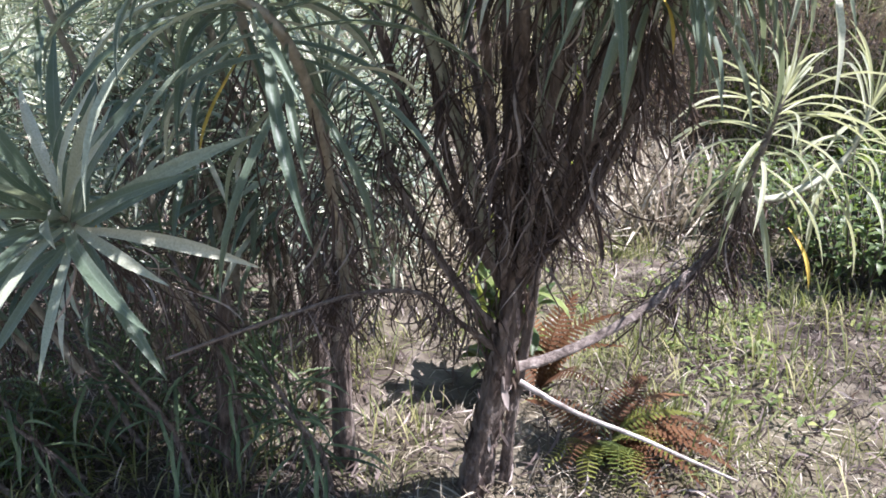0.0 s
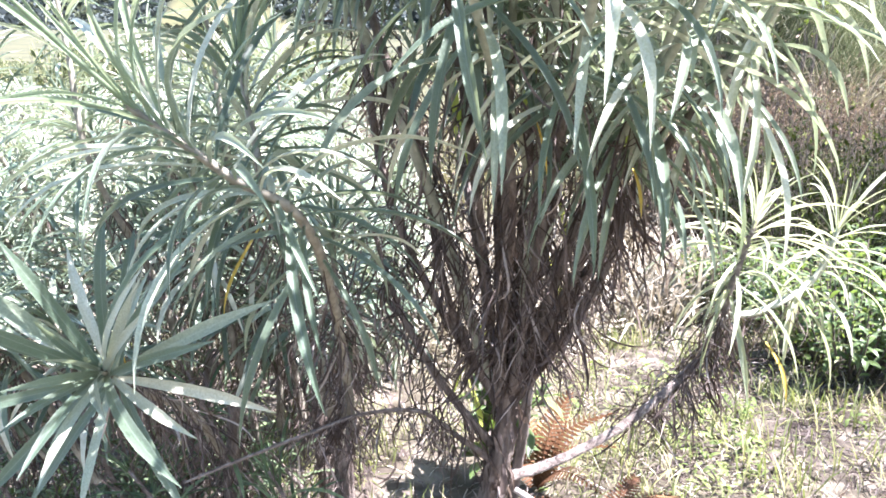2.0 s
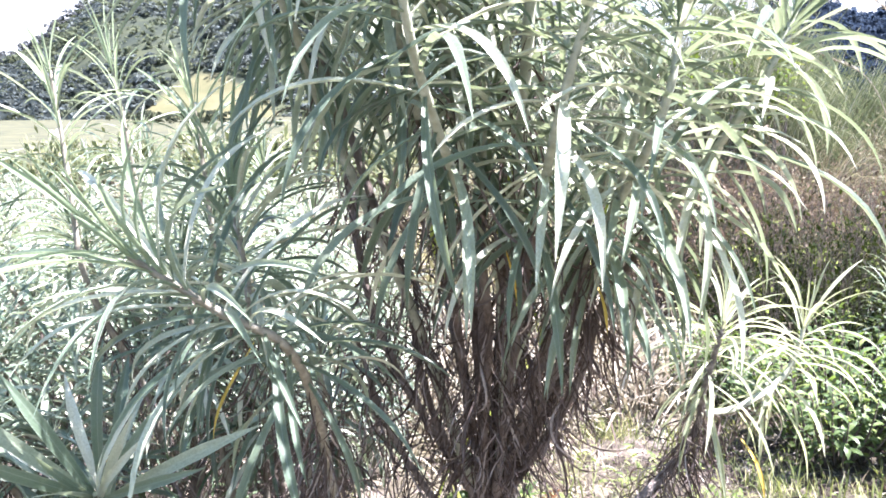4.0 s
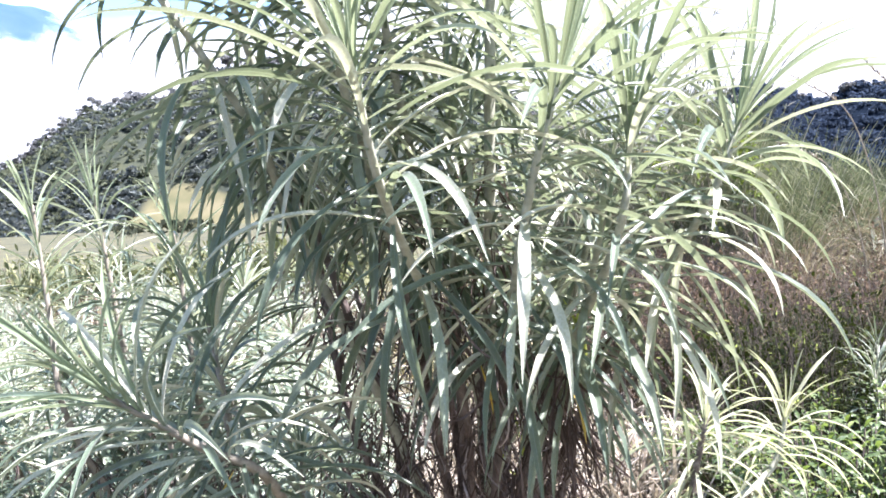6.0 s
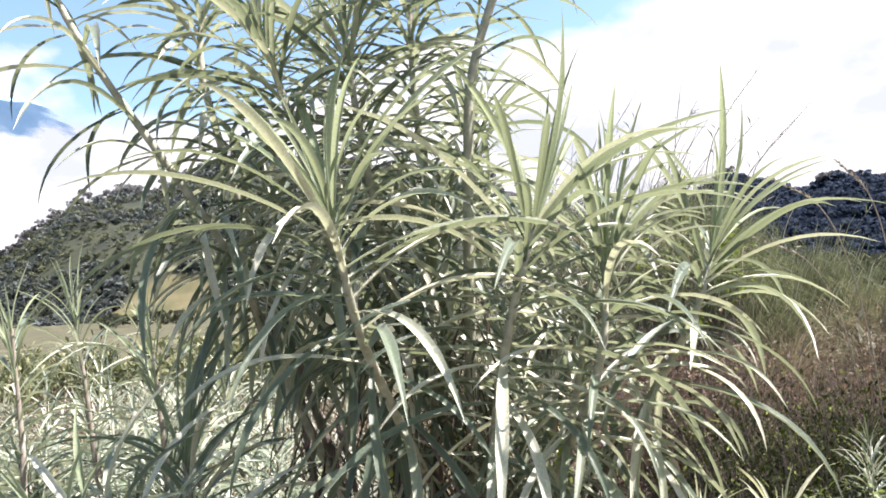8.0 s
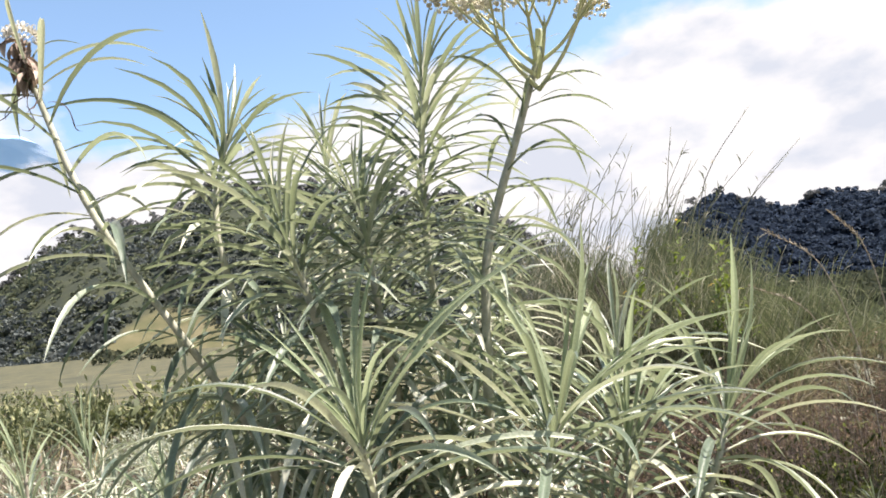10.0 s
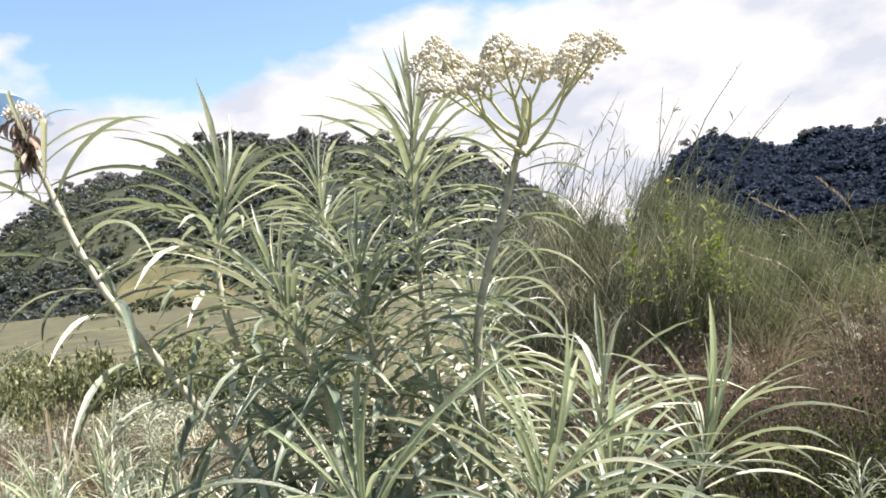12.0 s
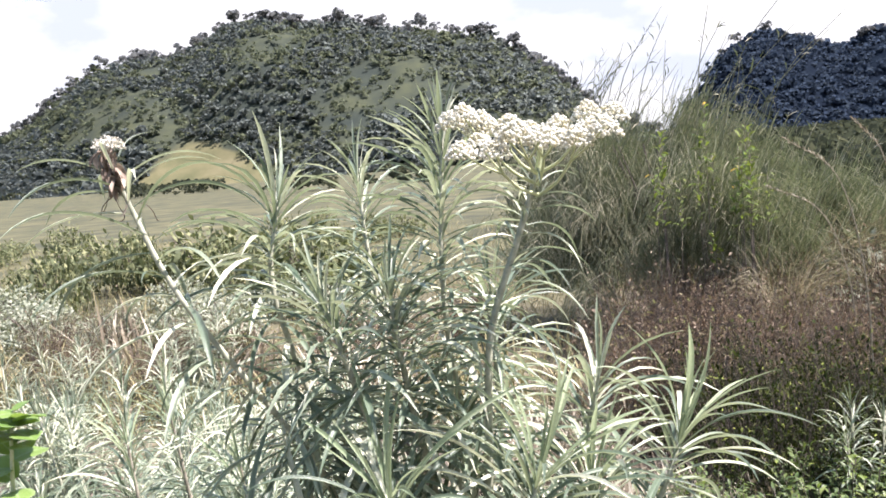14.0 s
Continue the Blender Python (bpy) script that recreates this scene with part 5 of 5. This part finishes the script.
# ---- ferns ----
def frond_shape(n=22):
    v, f, u = [], [], []
    for k in range(n):
        s = (k + 1) / (n + 1)
        z = 0.30 * math.sin(s * 2.4) - 0.28 * s * s
        w = 0.24 * math.sin(min(1, s * 1.5 + 0.12) * math.pi * 0.62) * (1 - s) ** 0.55
        for side in (-1, 1):
            teeth = 5
            for j in range(teeth):
                b = len(v)
                t0, t1 = j / teeth, (j + 1.25) / teeth
                wd = 0.017 * (1 - t0 * 0.6)
                y0, y1 = side * w * t0, side * w * min(t1, 1)
                x0 = s + 0.05 * t0
                dz = -0.10 * w * t0
                v += [(x0 - wd, y0, z + dz), (x0 + wd, y0, z + dz), (x0 + wd * 0.5 + 0.01, y1, z + dz - 0.012), (x0 - wd * 0.6, y1, z + dz - 0.006)]
                f.append((b, b + 1, b + 2, b + 3))
                u += [(0.5, s)] * 4
    pts = [(s, 0, 0.30 * math.sin(s * 2.4) - 0.28 * s * s) for s in (0, .25, .5, .75, 1)]
    tv, tf, tu = tube_shape(pts, [0.008, 0.007, 0.005, 0.004, 0.002], 4, 0, 0, 4)
    return (np.concatenate([np.array(v), tv]), np.concatenate([np.array(f), tf + len(v)]), np.concatenate([np.array(u), tu]))


FROND = frond_shape()
frond_dead, frond_live = shape_mesh("frond", FROND), shape_mesh("frond", FROND)
frond_dead.materials.append(mat_fern_dead)
frond_live.materials.append(mat_fern)
fern = thing("fern", "half-withered fern with rust-brown and green fronds", "fern", at=(0.30, 1.20, -0.05))
rnd = random.Random(3)
for turn, rise, ln, dead in [(15, 12, 0.22, 1), (-12, 6, 0.25, 1), (-35, 10, 0.21, 1), (-60, 8, 0.20, 1), (-5, 14, 0.23, 1), (-88, 20, 0.2, 0), (150, 18, 0.19, 1), (-120, 22, 0.18, 1), (35, 22, 0.22, 1), (-75, 14, 0.20, 0), (-105, 12, 0.19, 0), (-50, 28, 0.2, 0), (60, 30, 0.2, 1), (5, 30, 0.2, 0), (-140, 10, 0.16, 0), (-22, 20, 0.2, 1)]:
    part("frond", frond_dead if dead else frond_live, None, fern, "withered rust-brown frond" if dead else "yellow-green frond").matrix_basis = \
        pose(0, 0, 0.02, rnd.uniform(-15, 15), -rise, turn) @ Matrix.Diagonal((ln, ln, ln, 1))

fern_back = thing("fern", "withered rust-brown fern behind the trunk", "fern", at=(0.17, 1.42, -0.05))
for turn, rise, ln in [(20, 48, 0.25), (60, 55, 0.24), (-5, 40, 0.22), (120, 50, 0.22), (-40, 25, 0.2), (170, 35, 0.2)]:
    part("frond", frond_dead, None, fern_back, "withered rust-brown frond").matrix_basis = pose(0, 0, 0.02, rnd.uniform(-15, 15), -rise, turn) @ Matrix.Diagonal((ln, ln, ln, 1))

# ---- litter, straw, grass on the ground ----
rnd = random.Random(21)
BLADE = [leaf_shape(r, b, 700 + k, 3, 2, 0.012, 0.0) for k, (r, b) in enumerate([(80, 30), (70, 70), (60, 100), (85, 60), (50, 60)])]
FLAT = [leaf_shape(r, b, 720 + k, 3, 2, 0.02, 0.0) for k, (r, b) in enumerate([(8, 20), (14, 30), (4, 6), (20, 40)])]


def scatter(n, near, far, half):
    for _ in range(n):
        y = near + (far - near) * rnd.random() ** 1.5
        x = rnd.uniform(-half, half) * (0.6 + y * 0.75)
        yield x, y, float(ground_height(x, y))


LITTER = [leaf_shape(r, b, 740 + k, 4, 2, 0.028, 0.0, 0.7, 40) for k, (r, b) in enumerate([(10, 60), (-10, -40), (25, 90), (0, 20)])]
straw, litter, grass = Pile(), Pile(), Pile()
for x, y, z in scatter(36000, 0.7, 6.0, 1.0):
    if noise.noise(Vector((x * 1.7, y * 1.7, 9))) < rnd.uniform(-0.5, 0.12) or (x > 0.75 and rnd.random() < 0.35 * min(1, (x - 0.75) * 3)):
        continue
    straw.add(rnd.choice(BLADE if rnd.random() < 0.5 else FLAT), Matrix.Translation((x, y, z)) @ pose(0, 0, 0, rnd.uniform(-15, 15), rnd.uniform(-12, 12), rnd.uniform(0, 360)), (rnd.uniform(.03, .09),) * 3)
for x, y, z in scatter(11000, 0.7, 4.0, 1.0):
    litter.add(rnd.choice(LITTER), Matrix.Translation((x, y, z + 0.012)) @ pose(0, 0, 0, rnd.uniform(-60, 60), rnd.uniform(-40, 10), rnd.uniform(0, 360)), (rnd.uniform(.04, .09),) * 3)
for x, y, z in scatter(24000, 0.7, 7.0, 1.0):
    if noise.noise(Vector((x * 2.1, y * 2.1, 4))) > (0.06 if x > 0.2 else 0.22):
        grass.add(rnd.choice(BLADE), Matrix.Translation((x, y, z)) @ pose(0, 0, 0, 0, rnd.uniform(-10, 10), rnd.uniform(0, 360)), (rnd.uniform(.05, .14),) * 3)
tagged(part("straw", straw.mesh("straw"), mat_straw), "pale dry straw scattered on the ground", "straw", kind="stuff")
tagged(part("leaf_litter", litter.mesh("leaf_litter"), mat_dead_mass), "brown fallen leaves on the soil", "litter", kind="stuff")
tagged(part("grass", grass.mesh("grass"), mat_grass), "short green grass tufts among straw", "grass", kind="stuff")
meadow = Pile()
for k in range(16000):
    y = 4.5 + 26 * rnd.random() ** 1.6
    x = rnd.uniform(-1.0, 0.95) * y
    meadow.add(rnd.choice(BLADE), Matrix.Translation((x, y, float(ground_height(x, y)))) @ pose(0, 0, 0, 0, rnd.uniform(-14, 14), rnd.uniform(0, 360)), (rnd.uniform(.2, .55),) * 3)
tagged(part("meadow_grass", meadow.mesh("meadow_grass"), mat_meadow_grass), "long dry meadow grass", "grass", kind="stuff")

# pale dry grass tufts behind the side branch
def tuft(seed, blades, height, mat, label, group):
    r = random.Random(seed)
    ob = thing("grass_tuft", label, "grass", group)
    pile = Pile()
    for _ in range(blades):
        pile.add(r.choice(BLADE), Matrix.Translation((r.gauss(0, 0.06), r.gauss(0, 0.06), -0.02)) @ pose(0, 0, 0, 0, r.uniform(-20, 20), r.uniform(0, 360)), (height * r.uniform(.5, 1.2),) * 3)
    tagged(part("foliage", pile.mesh("foliage"), mat, ob), kind="stuff")
    return ob


dry_tuft = tuft(1, 75, 0.36, mat_straw, "pale dry grass tuft on bare soil", "dry grass tufts")
at_ground(dry_tuft, 0.75, 2.9)
rnd = random.Random(8)
for k in range(130):
    x, y = rnd.uniform(0.15, 3.6), rnd.uniform(2.5, 4.3)
    if k > 105:
        x, y = rnd.uniform(-1.2, 0.5), rnd.uniform(1.9, 3.6)
    if x > 0.9 and (y < 2.9 or y > 3.2):
        continue
    copy_thing(dry_tuft, pose(x, y, float(ground_height(x, y)), 0, 0, rnd.uniform(0, 360))).scale = (rnd.uniform(.5, 1.1),) * 3
# broad low herbs between the straw
creeper = Pile()
for _ in range(1100):
    x, y = 0.66 + rnd.gauss(0, 0.24), 1.75 + rnd.gauss(0, 0.33)
    if noise.noise(Vector((x * 4, y * 4, 2))) < 0.08:
        continue
    creeper.add(rnd.choice(OVAL), Matrix.Translation((x, y, float(ground_height(x, y)) + rnd.uniform(0.005, 0.05))) @ pose(0, 0, 0, rnd.uniform(-25, 25), rnd.uniform(-10, 50), rnd.uniform(0, 360)), (rnd.uniform(.018, .042),) * 3)
tagged(part("ground_herbs", creeper.mesh("ground_herbs"), mat_ground_herb), "low yellow-green herbs between the straw", "herbs", kind="stuff")
debris = Pile()
for _ in range(9000):
    x, y = rnd.uniform(0.22, 2.1), rnd.uniform(1.15, 2.35)
    if noise.noise(Vector((x * 2.2, y * 2.2, 6))) < -0.12 + 0.2 * max(0, 0.95 - x):
        continue
    debris.add(rnd.choice(LITTER), Matrix.Translation((x, y, float(ground_height(x, y)) + 0.012)) @ pose(0, 0, 0, rnd.uniform(-60, 60), rnd.uniform(-40, 10), rnd.uniform(0, 360)), (rnd.uniform(.02, .05),) * 3)
tagged(part("debris", debris.mesh("debris"), mat_debris), "dark broken twigs and leaf crumbs on bare soil", "litter", kind="stuff")
green_tuft = tuft(2, 70, 0.14, mat_grass, "short green grass tuft", "green grass tufts")
at_ground(green_tuft, 0.62, 1.75)
for k in range(52):
    x, y = (rnd.uniform(0.35, 1.6), rnd.uniform(1.2, 2.6)) if k < 40 else (rnd.uniform(-0.8, -0.1), rnd.uniform(0.95, 1.5))
    copy_thing(green_tuft, pose(x, y, float(ground_height(x, y)), 0, 0, rnd.uniform(0, 360))).scale = (rnd.uniform(.5, 1.0),) * 3

# single long grass stalks arching over the heath
for k, (x, y, h, out) in enumerate([(2.10, 3.75, 1.72, -0.42), (2.35, 3.9, 1.80, -0.25), (2.25, 4.3, 1.45, -0.5)]):
    g = thing("grass_stalk", "single long dry arching grass stalk", "grass", "long grass stalks")
    z = float(ground_height(x, y))
    pts = [(x, y, z - 0.03), (x - 0.02, y, h * 0.5), (x + out * 0.35, y, h * 0.86), (x + out, y, h)]
    part("stalk", shape_mesh("stalk", tube_shape(pts, [0.0045, 0.004, 0.0035, 0.0015], 5)), mat_straw, g)
    ear = Pile()
    for j in range(40):
        p, d = curve_at(pts, 0.72 + 0.28 * j / 40)
        ear.add(SMALL[3], leaf_pose(p, d, j * 137, 0.0, 0.03, rnd), (1, 0.5, 1))
    part("ear", ear.mesh("ear"), mat_straw, g)

# a broad-leaved herb at the edge of the clearing
sprig = thing("herb", "upright herb with rounded bright green leaves", "herb", at=(-0.750, 0.86, -0.05))
pts = [(-0.16, 0.10, -0.03), (-0.14, 0.08, 0.55), (-0.03, 0.01, 1.18), (0.0, 0.0, 1.31)]
part("stem", shape_mesh("stem", tube_shape(pts, [0.006, 0.005, 0.004, 0.002], 7)), mat_flower_stalk, sprig)
ROUND = [shape_mesh("leaf", leaf_shape(r, b, 640 + k, 7, 5, 0.40, 0.08)) for k, (r, b) in enumerate([(30, 25), (18, 30), (8, 20)])]
for me in ROUND:
    me.materials.append(mat_round)
for k in range(26):
    p, d = curve_at(pts, 1.0 - 0.5 * k / 26)
    part("leaf", ROUND[k % 3], None, sprig).matrix_basis = leaf_pose(p, d, (k // 2) * 90 + (k % 2) * 180 + rnd.uniform(-12, 12), 0.3, rnd.uniform(0.05, 0.085) * (0.5 + 0.5 * min(1, k / 6)), rnd)

# yellowed leaves among the green ones
yellow_mesh = [shape_mesh("yellow_leaf", leaf_shape(r, b, 660 + k)) for k, (r, b) in enumerate([(-30, 50), (-50, 30)])]
for me in yellow_mesh:
    me.materials.append(mat_yellow)
for k, (x, y, z, turn, size, owner) in enumerate([(0.575, 1.195, 0.455, 290, 0.12, shrub), (-0.13, 0.62, 0.80, 230, 0.12, low_shrub), (-0.42, 0.70, 0.62, 80, 0.11, low_shrub), (0.16, 0.66, 0.90, 300, 0.06, shrub), (0.27, 0.75, 0.84, 280, 0.07, shrub)]):
    part("yellow_leaf", yellow_mesh[k % 2], None, owner, "yellowed leaf").matrix_basis = pose(x, y, z, 0, 0, turn) @ Matrix.Diagonal((size, size, size, 1))

# fading yellow-green leaves that hang inside the tall shrub
fading_mesh = [shape_mesh("fading_leaf", leaf_shape(r, b, 670 + k, slim=0.05)) for k, (r, b) in enumerate([(-62, 22), (-74, 12), (-50, 36)])]
for me in fading_mesh:
    me.materials.append(mat_fading)
FADING = [(0.042, 0.90, 0.93), (0.056, 0.90, 0.95), (0.152, 0.88, 1.00), (0.178, 0.96, 0.79), (0.065, 1.11, 0.44), (0.05, 1.12, 0.38), (0.15, 1.04, 0.64),
          (0.214, 0.87, 0.89), (0.083, 1.12, 0.52), (0.285, 0.86, 0.92), (0.10, 1.10, 0.47)]
rnd = random.Random(77)
for k, (x, y, z) in enumerate(FADING):
    for q in range(2):
        size = rnd.uniform(0.085, 0.13)
        m = pose(x + rnd.uniform(-.018, .018), y, z + rnd.uniform(-.02, .04), 0, 0, rnd.uniform(190, 350)) @ Matrix.Diagonal((size, size, size, 1))
        part("fading_leaf", fading_mesh[(k + q) % 3], None, shrub, "yellow-green fading leaf").matrix_basis = m

# pale grass clumps standing in the heath
for k in range(16):
    x, y = rnd.uniform(1.6, 6.0), rnd.uniform(5.4, 7.0)
    copy_thing(wispy, pose(x, y, float(ground_height(x, y)), 0, 0, rnd.uniform(0, 360))).scale = (rnd.uniform(0.7, 1.0),) * 3
for k in range(8):
    x, y = rnd.uniform(-6.0, -1.0), rnd.uniform(4.6, 7.5)
    copy_thing(dry_tuft, pose(x, y, float(ground_height(x, y)), 0, 0, rnd.uniform(0, 360))).scale = (rnd.uniform(1.4, 2.4),) * 3

copy_thing(herb, pose(-0.84, 1.0, float(ground_height(-0.84, 1.0)), 0, 0, 33)).scale = (0.45, 0.45, 0.6)
